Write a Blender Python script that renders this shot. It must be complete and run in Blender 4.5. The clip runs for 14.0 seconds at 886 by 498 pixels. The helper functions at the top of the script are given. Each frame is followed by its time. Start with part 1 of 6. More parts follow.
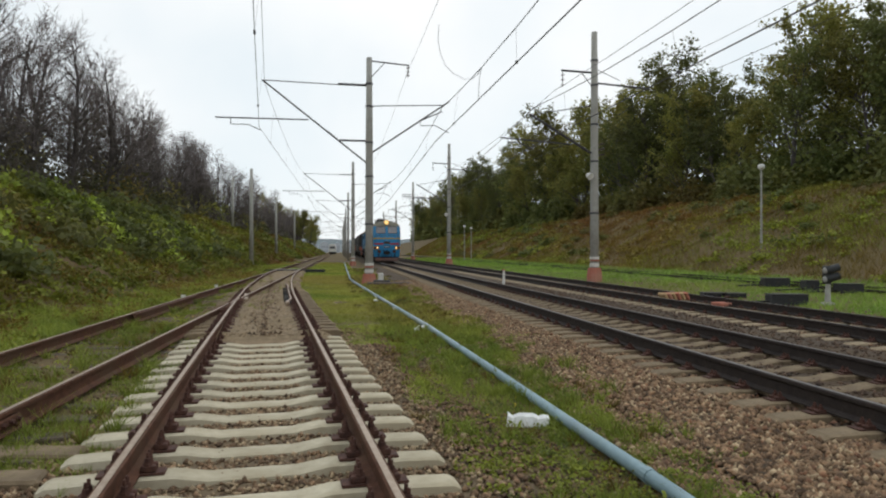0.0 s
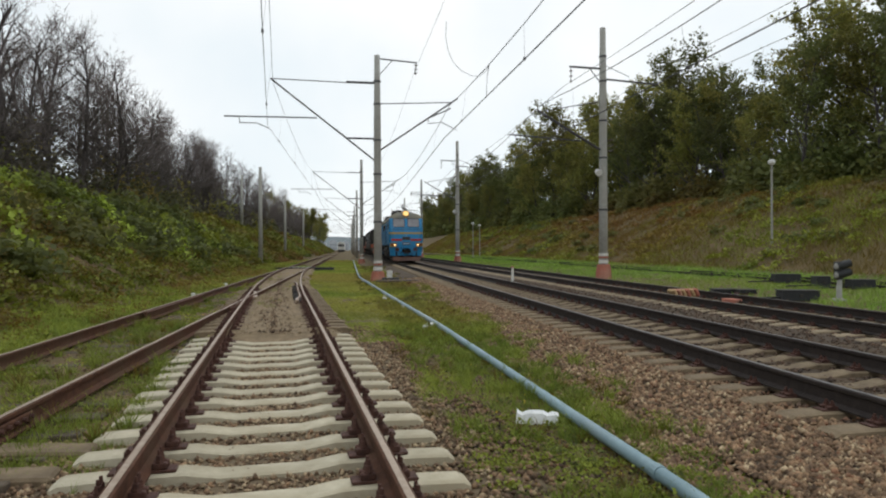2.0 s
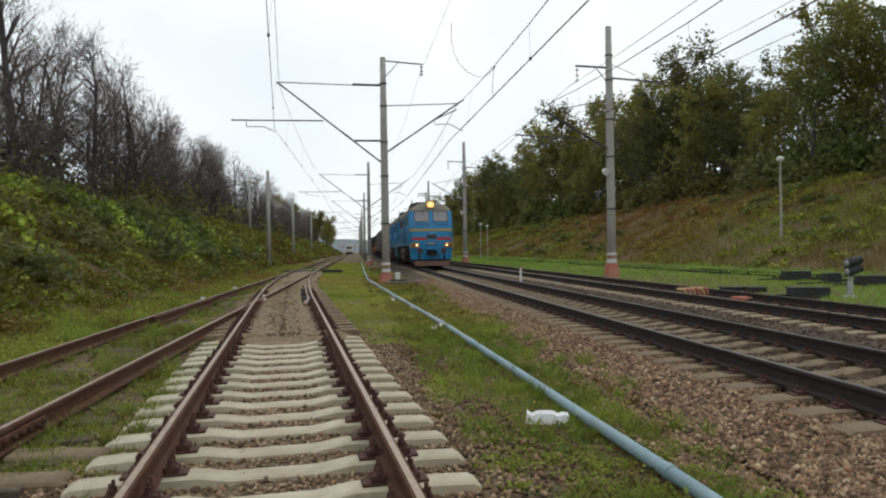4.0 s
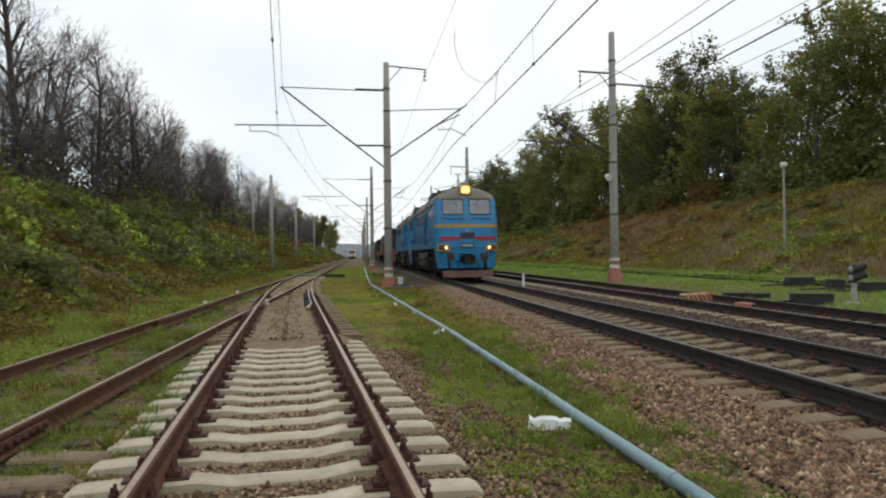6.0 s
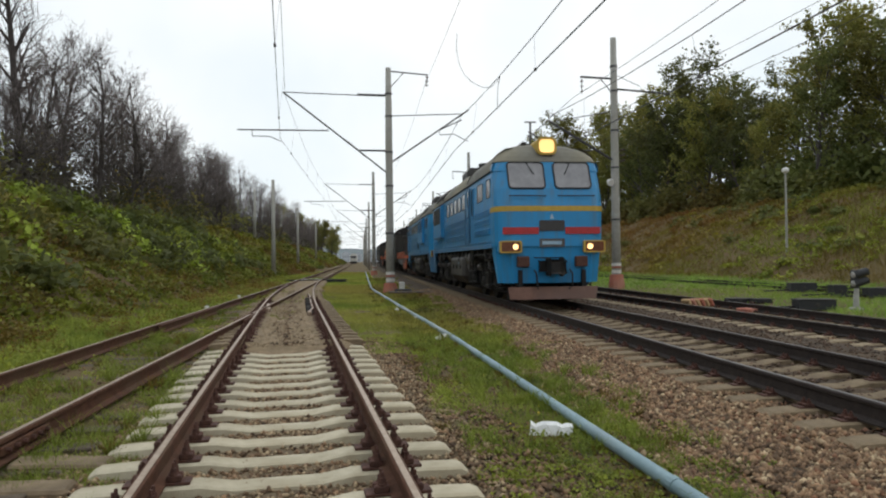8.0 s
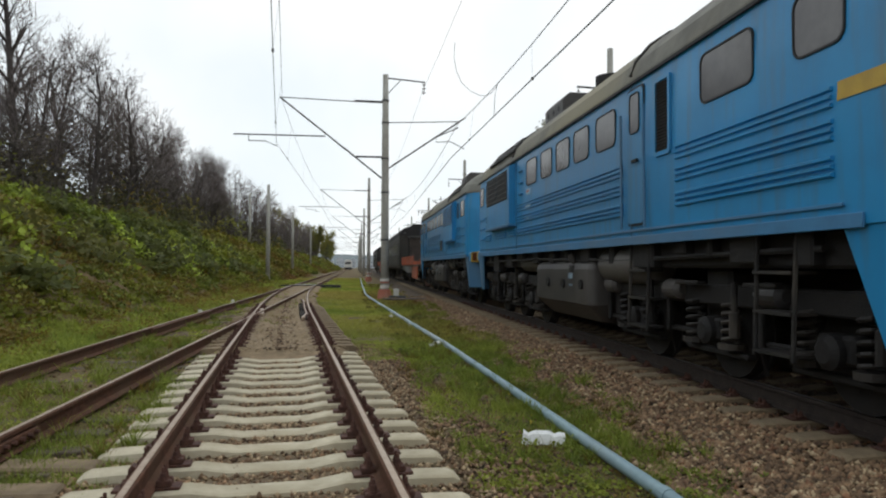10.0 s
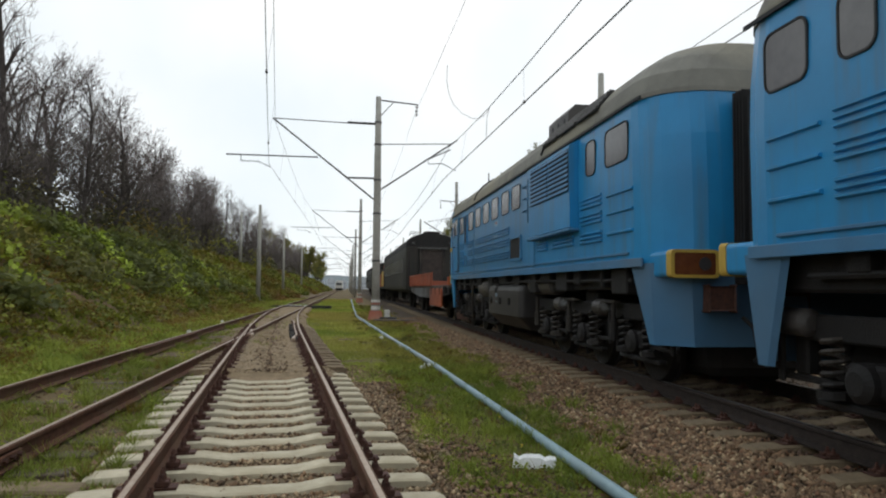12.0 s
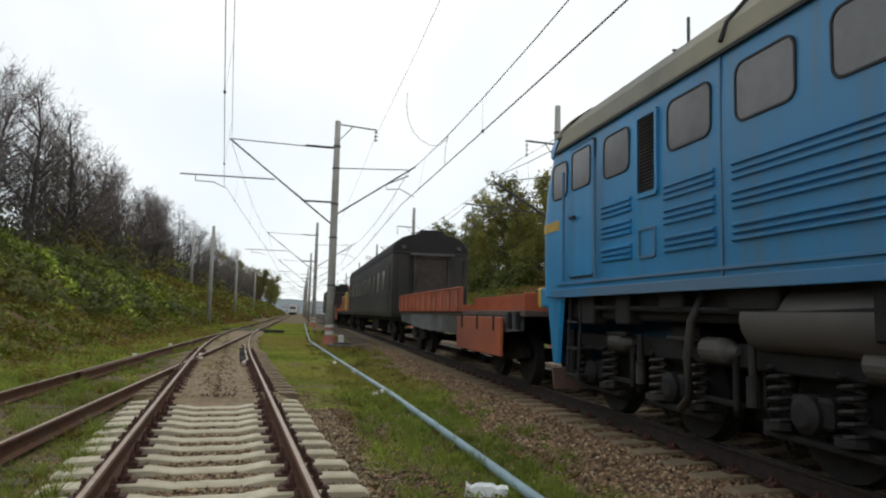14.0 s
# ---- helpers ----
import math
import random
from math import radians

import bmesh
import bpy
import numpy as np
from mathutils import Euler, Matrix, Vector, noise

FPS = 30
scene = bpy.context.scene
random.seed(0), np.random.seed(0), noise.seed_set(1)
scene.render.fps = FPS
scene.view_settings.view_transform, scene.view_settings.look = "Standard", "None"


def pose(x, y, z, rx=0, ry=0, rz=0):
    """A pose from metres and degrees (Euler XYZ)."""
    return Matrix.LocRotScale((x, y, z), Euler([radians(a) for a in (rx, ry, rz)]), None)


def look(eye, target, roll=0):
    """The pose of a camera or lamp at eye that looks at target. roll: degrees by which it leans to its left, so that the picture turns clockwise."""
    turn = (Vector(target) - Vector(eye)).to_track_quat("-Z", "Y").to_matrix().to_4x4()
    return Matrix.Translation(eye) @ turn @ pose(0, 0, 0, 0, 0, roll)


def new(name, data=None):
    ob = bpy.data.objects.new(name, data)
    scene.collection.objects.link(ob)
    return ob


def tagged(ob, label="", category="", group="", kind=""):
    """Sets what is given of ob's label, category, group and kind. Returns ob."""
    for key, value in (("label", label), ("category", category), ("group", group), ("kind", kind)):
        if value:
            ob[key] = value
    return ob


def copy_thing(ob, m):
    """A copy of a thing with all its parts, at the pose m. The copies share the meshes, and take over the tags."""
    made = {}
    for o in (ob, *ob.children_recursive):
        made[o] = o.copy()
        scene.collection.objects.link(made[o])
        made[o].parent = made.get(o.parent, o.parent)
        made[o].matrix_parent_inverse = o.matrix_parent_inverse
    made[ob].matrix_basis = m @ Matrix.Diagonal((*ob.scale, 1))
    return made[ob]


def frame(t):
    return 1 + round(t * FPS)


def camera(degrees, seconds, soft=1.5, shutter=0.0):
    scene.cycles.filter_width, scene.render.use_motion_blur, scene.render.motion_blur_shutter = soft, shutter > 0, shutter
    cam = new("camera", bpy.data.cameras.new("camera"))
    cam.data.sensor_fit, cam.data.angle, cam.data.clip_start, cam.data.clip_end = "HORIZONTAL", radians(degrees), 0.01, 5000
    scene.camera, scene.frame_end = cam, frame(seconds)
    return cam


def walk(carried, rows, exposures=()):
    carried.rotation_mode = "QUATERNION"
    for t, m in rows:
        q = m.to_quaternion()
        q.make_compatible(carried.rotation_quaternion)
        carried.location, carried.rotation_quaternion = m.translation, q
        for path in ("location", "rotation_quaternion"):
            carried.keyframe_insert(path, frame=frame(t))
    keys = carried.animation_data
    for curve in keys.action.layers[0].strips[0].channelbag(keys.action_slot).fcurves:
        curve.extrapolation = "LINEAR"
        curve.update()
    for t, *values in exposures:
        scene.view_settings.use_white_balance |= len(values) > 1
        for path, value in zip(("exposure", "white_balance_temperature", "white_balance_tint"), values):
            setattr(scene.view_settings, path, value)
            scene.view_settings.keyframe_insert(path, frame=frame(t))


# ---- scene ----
cam = camera(66.0, 14.0, soft=2.1)
CAM_ROWS = [
    (0.0, pose(0, 0, 1.32, 90.14, 0.00, -8.67)),
    (0.5, pose(0, 0, 1.32, 90.28, 0.15, -8.50)),
    (1.0, pose(0, 0, 1.32, 90.13, 0.09, -8.39)),
    (1.5, pose(0, 0, 1.32, 89.86, 0.11, -8.05)),
    (2.0, pose(0, 0, 1.32, 89.92, 0.25, -7.95)),
    (2.5, pose(0, 0, 1.32, 89.96, 0.37, -8.16)),
    (3.0, pose(0, 0, 1.32, 90.06, 0.63, -7.75)),
    (5.5, pose(0, 0, 1.32, 89.99, 0.95, -7.12)),
    (6.0, pose(0, 0, 1.32, 90.44, 0.74, -7.07)),
    (6.5, pose(0, 0, 1.32, 90.65, 0.43, -7.00)),
    (7.0, pose(0, 0, 1.32, 90.70, 0.54, -7.09)),
    (7.5, pose(0, 0, 1.32, 90.91, 0.58, -7.02)),
    (8.0, pose(0, 0, 1.32, 90.86, 0.65, -6.93)),
    (8.2, pose(0, 0, 1.32, 90.74, 0.68, -6.74)),
    (10.3, pose(0, 0, 1.32, 91.86, -0.2, -7.40)),
    (10.5, pose(0, 0, 1.32, 92.16, -0.08, -7.24)),
    (11.0, pose(0, 0, 1.32, 92.60, -0.52, -7.52)),
    (11.5, pose(0, 0, 1.32, 93.24, -0.61, -7.74)),
    (12.0, pose(0, 0, 1.32, 93.28, -0.54, -8.11)),
    (12.5, pose(0, 0, 1.32, 93.38, -0.46, -7.89)),
    (13.0, pose(0, 0, 1.32, 93.67, -0.77, -7.90)),
    (13.5, pose(0, 0, 1.32, 94.18, -0.81, -8.57)),
    (14.0, pose(0, 0, 1.32, 95.53, -1.47, -11.85)),
]
EXPOSURES = [(0.0, 0.02), (3.0, 0.06), (6.5, 0.08), (10.5, 0.1), (14.0, 0.08)]
walk(cam, CAM_ROWS, EXPOSURES)

# ---- world and sun: a bright overcast day ----
world = bpy.data.worlds.new("sky")
scene.world = world
world.use_nodes = True
wn, wl = world.node_tree.nodes, world.node_tree.links
wn.clear()
sky = wn.new("ShaderNodeTexSky")
sky.sky_type, sky.sun_disc = "NISHITA", False
sky.sun_elevation, sky.sun_rotation = radians(62), radians(41)
tc = wn.new("ShaderNodeTexCoord")
cloud = wn.new("ShaderNodeTexNoise")
cloud.inputs["Scale"].default_value, cloud.inputs["Detail"].default_value = 1.6, 5
cramp = wn.new("ShaderNodeValToRGB")
cramp.color_ramp.elements[0].position, cramp.color_ramp.elements[1].position = 0.3, 0.68
cramp.color_ramp.elements[0].color = (7.3, 8.9, 9.9, 1)
cramp.color_ramp.elements[1].color = (11.9, 11.95, 11.8, 1)
mix = wn.new("ShaderNodeMix")
mix.data_type = "RGBA"
mix.inputs["Factor"].default_value = 0.92
bg = wn.new("ShaderNodeBackground")
bg.inputs["Strength"].default_value = 0.09
out = wn.new("ShaderNodeOutputWorld")
wl.new(tc.outputs["Generated"], cloud.inputs["Vector"])
wl.new(cloud.outputs["Fac"], cramp.inputs["Fac"])
wl.new(sky.outputs["Color"], mix.inputs["A"])
wl.new(cramp.outputs["Color"], mix.inputs["B"])
wl.new(mix.outputs["Result"], bg.inputs["Color"])
wl.new(bg.outputs["Background"], out.inputs["Surface"])
sun = new("sun", bpy.data.lights.new("sun", "SUN"))
sun.data.energy, sun.data.angle, sun.data.color = 0.5, radians(25), (1.0, 0.96, 0.9)
sun.matrix_world = look((14, 16, 40), (0, 0, 0))


# ---- materials ----
def mat(name, c1, c2=None, scale=6.0, rough=0.8, bump=0.3, metal=0.0, stain=None, island=0.0, fine=60.0, emit=0.0, spec=0.4, streak=None):
    """Two-scale noise material: c1/c2 by grain, stain colour in large patches, island/object random value shift."""
    m = bpy.data.materials.new(name)
    m.use_nodes = True
    n, l = m.node_tree.nodes, m.node_tree.links
    b = n["Principled BSDF"]
    b.inputs["Roughness"].default_value, b.inputs["Metallic"].default_value = rough, metal
    b.inputs["Specular IOR Level"].default_value = spec
    c2 = c2 or tuple(c * 0.75 for c in c1)
    co = n.new("ShaderNodeTexCoord")
    n1 = n.new("ShaderNodeTexNoise")
    n1.inputs["Scale"].default_value, n1.inputs["Detail"].default_value = scale, 6
    n1.inputs["Roughness"].default_value = 0.65
    l.new(co.outputs["Object"], n1.inputs["Vector"])
    r = n.new("ShaderNodeValToRGB")
    r.color_ramp.elements[0].position, r.color_ramp.elements[1].position = 0.35, 0.66
    r.color_ramp.elements[0].color, r.color_ramp.elements[1].color = (*c1, 1), (*c2, 1)
    l.new(n1.outputs["Fac"], r.inputs["Fac"])
    col = r.outputs["Color"]
    if stain:
        n2 = n.new("ShaderNodeTexNoise")
        n2.inputs["Scale"].default_value, n2.inputs["Detail"].default_value = scale * 0.13, 4
        l.new(co.outputs["Object"], n2.inputs["Vector"])
        rr = n.new("ShaderNodeValToRGB")
        rr.color_ramp.elements[0].position, rr.color_ramp.elements[1].position = 0.46, 0.62
        l.new(n2.outputs["Fac"], rr.inputs["Fac"])
        x = n.new("ShaderNodeMix")
        x.data_type = "RGBA"
        x.inputs["B"].default_value = (*stain, 1)
        l.new(rr.outputs["Color"], x.inputs["Factor"])
        l.new(col, x.inputs["A"])
        col = x.outputs["Result"]
    if streak:
        mp = n.new("ShaderNodeMapping")
        mp.inputs["Scale"].default_value = (2.6, 2.6, 0.22)
        l.new(co.outputs["Object"], mp.inputs["Vector"])
        n4 = n.new("ShaderNodeTexNoise")
        n4.inputs["Scale"].default_value, n4.inputs["Detail"].default_value = 2.2, 7
        l.new(mp.outputs["Vector"], n4.inputs["Vector"])
        r4_ = n.new("ShaderNodeMapRange")
        r4_.inputs["From Min"].default_value, r4_.inputs["From Max"].default_value = 0.5, 0.78
        r4_.inputs["To Max"].default_value = 0.75
        l.new(n4.outputs["Fac"], r4_.inputs["Value"])
        x4 = n.new("ShaderNodeMix")
        x4.data_type = "RGBA"
        x4.inputs["B"].default_value = (*streak, 1)
        l.new(r4_.outputs["Result"], x4.inputs["Factor"])
        l.new(col, x4.inputs["A"])
        col = x4.outputs["Result"]
    if island:
        g = n.new("ShaderNodeNewGeometry")
        oi = n.new("ShaderNodeObjectInfo")
        ad = n.new("ShaderNodeMath")
        ad.operation = "ADD"
        l.new(g.outputs["Random Per Island"], ad.inputs[0])
        l.new(oi.outputs["Random"], ad.inputs[1])
        mr = n.new("ShaderNodeMapRange")
        mr.inputs["From Max"].default_value = 2.0
        mr.inputs["To Min"].default_value, mr.inputs["To Max"].default_value = 1 - island, 1 + island
        l.new(ad.outputs[0], mr.inputs["Value"])
        h = n.new("ShaderNodeHueSaturation")
        l.new(mr.outputs["Result"], h.inputs["Value"])
        l.new(col, h.inputs["Color"])
        col = h.outputs["Color"]
    l.new(col, b.inputs["Base Color"])
    if bump:
        n3 = n.new("ShaderNodeTexNoise")
        n3.inputs["Scale"].default_value, n3.inputs["Detail"].default_value = fine, 4
        l.new(co.outputs["Object"], n3.inputs["Vector"])
        bp = n.new("ShaderNodeBump")
        bp.inputs["Strength"].default_value, bp.inputs["Distance"].default_value = bump, 0.02
        l.new(n3.outputs["Fac"], bp.inputs["Height"])
        l.new(bp.outputs["Normal"], b.inputs["Normal"])
    if emit:
        b.inputs["Emission Color"].default_value = (*c1, 1)
        b.inputs["Emission Strength"].default_value = emit
    return m


M = {}
M["ground"] = mat("ground_turf", (0.085, 0.066, 0.02), (0.15, 0.092, 0.043), 1.6, 0.95, 0.8, stain=(0.115, 0.08, 0.03), fine=25)
M["ballast"] = mat("ballast_gravel", (0.088, 0.058, 0.034), (0.04, 0.026, 0.016), 14, 0.95, 1.0, stain=(0.085, 0.054, 0.029), fine=30)
M["sand"] = mat("sandy_soil", (0.29, 0.21, 0.125), (0.155, 0.105, 0.06), 5, 0.95, 0.7, stain=(0.20, 0.14, 0.075), fine=45)
M["soil_gravel"] = mat("track_gravel_soil", (0.20, 0.145, 0.085), (0.10, 0.068, 0.04), 7, 0.95, 0.8, stain=(0.145, 0.10, 0.056), fine=45)
M["stone"] = mat("ballast_stone", (0.285, 0.175, 0.098), (0.074, 0.043, 0.025), 9, 0.9, 0.3, island=1.0)
# darker than the shoulder stones: oil plus the train's shade kept in the colour
M["stone_oily_shaded"] = mat("oily_shaded_ballast_stone", (0.15, 0.09, 0.056), (0.045, 0.028, 0.019), 9, 0.85, 0.3, island=0.8)
M["stone_pale"] = mat("pale_stone", (0.38, 0.285, 0.175), (0.22, 0.15, 0.085), 9, 0.9, 0.3, island=0.6)
M["concrete"] = mat("sleeper_concrete", (0.56, 0.495, 0.365), (0.40, 0.34, 0.24), 5, 0.9, 0.4, stain=(0.40, 0.335, 0.225), island=0.12, fine=90)
M["concrete_old"] = mat("brown_sleeper_concrete", (0.235, 0.172, 0.105), (0.135, 0.096, 0.058), 5, 0.92, 0.4, island=0.15, fine=90)
M["concrete_tan"] = mat("tan_sleeper_concrete", (0.33, 0.255, 0.165), (0.21, 0.155, 0.095), 5, 0.92, 0.4, island=0.2, fine=90)
M["wood_old"] = mat("sleeper_wood", (0.13, 0.10, 0.07), (0.07, 0.05, 0.035), 8, 0.95, 0.8, island=0.2)
M["rust"] = mat("rusty_rail", (0.125, 0.056, 0.033), (0.065, 0.029, 0.018), 10, 0.85, 0.4, metal=0.0, stain=(0.10, 0.055, 0.033), spec=0.2)
M["railhead"] = mat("worn_rail_head", (0.43, 0.335, 0.255), (0.29, 0.205, 0.145), 12, 0.45, 0.15, metal=0.35)
M["raildark"] = mat("dark_oily_rail", (0.044, 0.032, 0.027), (0.024, 0.018, 0.016), 10, 0.75, 0.3, metal=0.0, spec=0.25)
M["railshine"] = mat("worn_dark_rail_head", (0.17, 0.16, 0.155), (0.11, 0.10, 0.098), 12, 0.42, 0.1, metal=0.4)
M["steel_dark"] = mat("dark_steel", (0.028, 0.025, 0.024), (0.016, 0.014, 0.014), 8, 0.65, 0.3, metal=0.3, stain=(0.06, 0.05, 0.042))
M["iron"] = mat("brown_iron", (0.12, 0.052, 0.035), (0.06, 0.028, 0.022), 20, 0.75, 0.3, metal=0.2)
M["pole"] = mat("pole_concrete", (0.40, 0.385, 0.35), (0.29, 0.275, 0.245), 4, 0.9, 0.3, stain=(0.33, 0.31, 0.27), fine=50)
M["brickred"] = mat("faded_red_paint", (0.46, 0.16, 0.105), (0.36, 0.13, 0.09), 8, 0.85, 0.3, stain=(0.42, 0.2, 0.14))
M["white"] = mat("whitewash", (0.72, 0.70, 0.66), (0.58, 0.55, 0.5), 9, 0.85, 0.3)
M["black"] = mat("black_paint", (0.03, 0.03, 0.031), (0.02, 0.02, 0.02), 8, 0.6, 0.2)
M["galv"] = mat("grey_steel_arm", (0.12, 0.115, 0.115), (0.075, 0.072, 0.07), 9, 0.6, 0.2, metal=0.4)
M["wire"] = mat("copper_wire", (0.09, 0.085, 0.085), (0.07, 0.065, 0.065), 5, 0.6, 0)
M["glass_ins"] = mat("insulator", (0.13, 0.09, 0.08), (0.10, 0.07, 0.06), 5, 0.25, 0)
M["pipe"] = mat("pale_blue_pipe", (0.25, 0.345, 0.375), (0.18, 0.26, 0.29), 3, 0.55, 0.15, stain=(0.28, 0.33, 0.34))
M["blue"] = mat("blue_loco_paint", (0.02, 0.255, 0.53), (0.018, 0.215, 0.455), 1.2, 0.36, 0.05, stain=(0.04, 0.20, 0.39), fine=9, streak=(0.085, 0.15, 0.20))
# duller blue for dusty trim; on the rear skirts it also holds shade
M["blue_dirt_and_shade"] = mat("dusty_and_shaded_blue", (0.05, 0.19, 0.36), (0.045, 0.15, 0.28), 2.5, 0.6, 0.1, stain=(0.09, 0.165, 0.25))
M["roof"] = mat("grey_roof", (0.20, 0.19, 0.16), (0.13, 0.122, 0.105), 2, 0.75, 0.2, stain=(0.25, 0.22, 0.15))
M["yellow"] = mat("yellow_paint", (0.52, 0.34, 0.05), (0.42, 0.27, 0.05), 5, 0.55, 0.1)
M["red"] = mat("red_paint", (0.42, 0.03, 0.035), (0.33, 0.03, 0.03), 5, 0.5, 0.1)
M["orange"] = mat("orange_wagon_paint", (0.44, 0.105, 0.04), (0.32, 0.075, 0.035), 2.5, 0.7, 0.2, stain=(0.24, 0.07, 0.04))
M["guardplate"] = mat("rusty_guard_plate", (0.23, 0.125, 0.095), (0.15, 0.08, 0.062), 4, 0.8, 0.3, stain=(0.19, 0.12, 0.10))
# black rubber, also used as the painted shade inside openings
M["rubber"] = mat("rubber_and_dark_opening", (0.02, 0.02, 0.021), (0.015, 0.015, 0.015), 9, 0.7, 0)
M["glass"] = mat("dusty_dark_glass", (0.115, 0.11, 0.11), (0.085, 0.08, 0.085), 3, 0.13, 0.0, spec=0.6)
M["screen"] = mat("pale_windscreen", (0.27, 0.26, 0.265), (0.20, 0.19, 0.20), 3, 0.12, 0.0, spec=0.6)
M["tank"] = mat("grimy_tank", (0.044, 0.039, 0.038), (0.024, 0.021, 0.021), 2, 0.5, 0.2, stain=(0.10, 0.088, 0.08))
M["under"] = mat("grimy_underframe", (0.016, 0.013, 0.0125), (0.008, 0.007, 0.007), 4, 0.75, 0.4)
M["sillgrey"] = mat("dusty_grey_sill", (0.17, 0.175, 0.18), (0.10, 0.10, 0.10), 4, 0.8, 0.2, stain=(0.07, 0.062, 0.055))
M["coach"] = mat("dark_coach_paint", (0.024, 0.025, 0.021), (0.014, 0.014, 0.012), 2, 0.6, 0.2, stain=(0.04, 0.034, 0.028), streak=(0.05, 0.038, 0.03))
# dark brown with the shade of the gangway interior in the colour
M["coach_interior"] = mat("dark_brown_gangway_interior", (0.06, 0.046, 0.04), (0.035, 0.028, 0.025), 5, 0.85, 0.3)
M["lamp_on"] = mat("lit_headlamp", (1.0, 0.66, 0.24), (1.0, 0.62, 0.2), 1, 0.4, 0, emit=1.0)
M["lamp_side"] = mat("lit_side_lamp", (1.0, 0.62, 0.26), (1.0, 0.62, 0.26), 1, 0.4, 0, emit=1.8)
M["lamp_amber"] = mat("amber_lens", (0.17, 0.055, 0.02), (0.11, 0.035, 0.015), 6, 0.25, 0)
M["bark"] = mat("grey_bark", (0.10, 0.084, 0.078), (0.06, 0.05, 0.047), 6, 0.95, 0.6)
M["twig"] = mat("bare_twigs", (0.20, 0.165, 0.155), (0.14, 0.113, 0.107), 3, 0.95, 0.2)
M["board"] = mat("weathered_board", (0.12, 0.09, 0.075), (0.075, 0.055, 0.045), 4, 0.9, 0.5)
M["paper"] = mat("white_litter", (0.78, 0.77, 0.75), (0.66, 0.65, 0.63), 14, 0.8, 0.4)
# distance haze is mixed into the far town, ridge and window colours
M["haze"] = mat("far_town_haze_grey", (0.50, 0.52, 0.55), (0.42, 0.44, 0.48), 0.05, 0.9, 0)
M["stone_rust"] = mat("rusty_stone", (0.34, 0.165, 0.085), (0.17, 0.085, 0.052), 9, 0.9, 0.3, island=0.6)
M["far_hill"] = mat("hazy_ridge", (0.20, 0.225, 0.235), (0.165, 0.19, 0.195), 0.03, 0.95, 0)
M["haze_dark"] = mat("far_window_haze_grey", (0.25, 0.27, 0.30), (0.22, 0.24, 0.27), 1, 0.5, 0)
M["whitepaint"] = mat("white_stencil", (0.36, 0.46, 0.54), (0.22, 0.36, 0.48), 14, 0.7, 0)


def leaf_mat(name, c1, c2, c3, trans=0.35):
    m = mat(name, c1, c2, 0.35, 0.7, 0.0, stain=c3, island=0.6)
    m.node_tree.nodes["Principled BSDF"].inputs["Subsurface Weight"].default_value = 0.0
    n, l = m.node_tree.nodes, m.node_tree.links
    b = n["Principled BSDF"]
    t = n.new("ShaderNodeBsdfTranslucent")
    a = n.new("ShaderNodeMixShader")
    a.inputs["Fac"].default_value = trans
    src = b.inputs["Base Color"].links[0].from_socket
    l.new(src, t.inputs["Color"])
    l.new(b.outputs["BSDF"], a.inputs[1])
    l.new(t.outputs["BSDF"], a.inputs[2])
    l.new(a.outputs["Shader"], n["Material Output"].inputs["Surface"])
    return m


M["grass"] = leaf_mat("grass_blades", (0.148, 0.2, 0.027), (0.34, 0.38, 0.062), (0.32, 0.235, 0.065))
M["weed"] = leaf_mat("bank_weeds", (0.12, 0.15, 0.018), (0.315, 0.33, 0.042), (0.215, 0.135, 0.028))
M["weed_bright"] = leaf_mat("fresh_weed_leaves", (0.23, 0.31, 0.035), (0.36, 0.42, 0.065), (0.22, 0.25, 0.03))
M["grass_fresh"] = leaf_mat("fresh_grass_blades", (0.12, 0.215, 0.03), (0.24, 0.36, 0.055), (0.20, 0.23, 0.04))
M["weed_dry"] = leaf_mat("dry_weeds", (0.22, 0.145, 0.025), (0.15, 0.12, 0.02), (0.23, 0.11, 0.03))
M["leaf_dark"] = leaf_mat("dark_tree_leaves", (0.09, 0.11, 0.032), (0.15, 0.16, 0.045), (0.135, 0.12, 0.036), 0.45)
M["leaf_mid"] = leaf_mat("olive_tree_leaves", (0.155, 0.17, 0.036), (0.235, 0.215, 0.05), (0.19, 0.14, 0.036), 0.45)
M["leaf_thin"] = leaf_mat("sparse_brown_leaves", (0.098, 0.082, 0.066), (0.075, 0.064, 0.05), (0.085, 0.088, 0.032), 0.4)
M["tan"] = mat("tan_paint", (0.52, 0.36, 0.19), (0.40, 0.26, 0.13), 9, 0.85, 0.3)
M["flower"] = leaf_mat("yellow_flowers", (0.55, 0.42, 0.05), (0.5, 0.36, 0.04), (0.5, 0.4, 0.1))


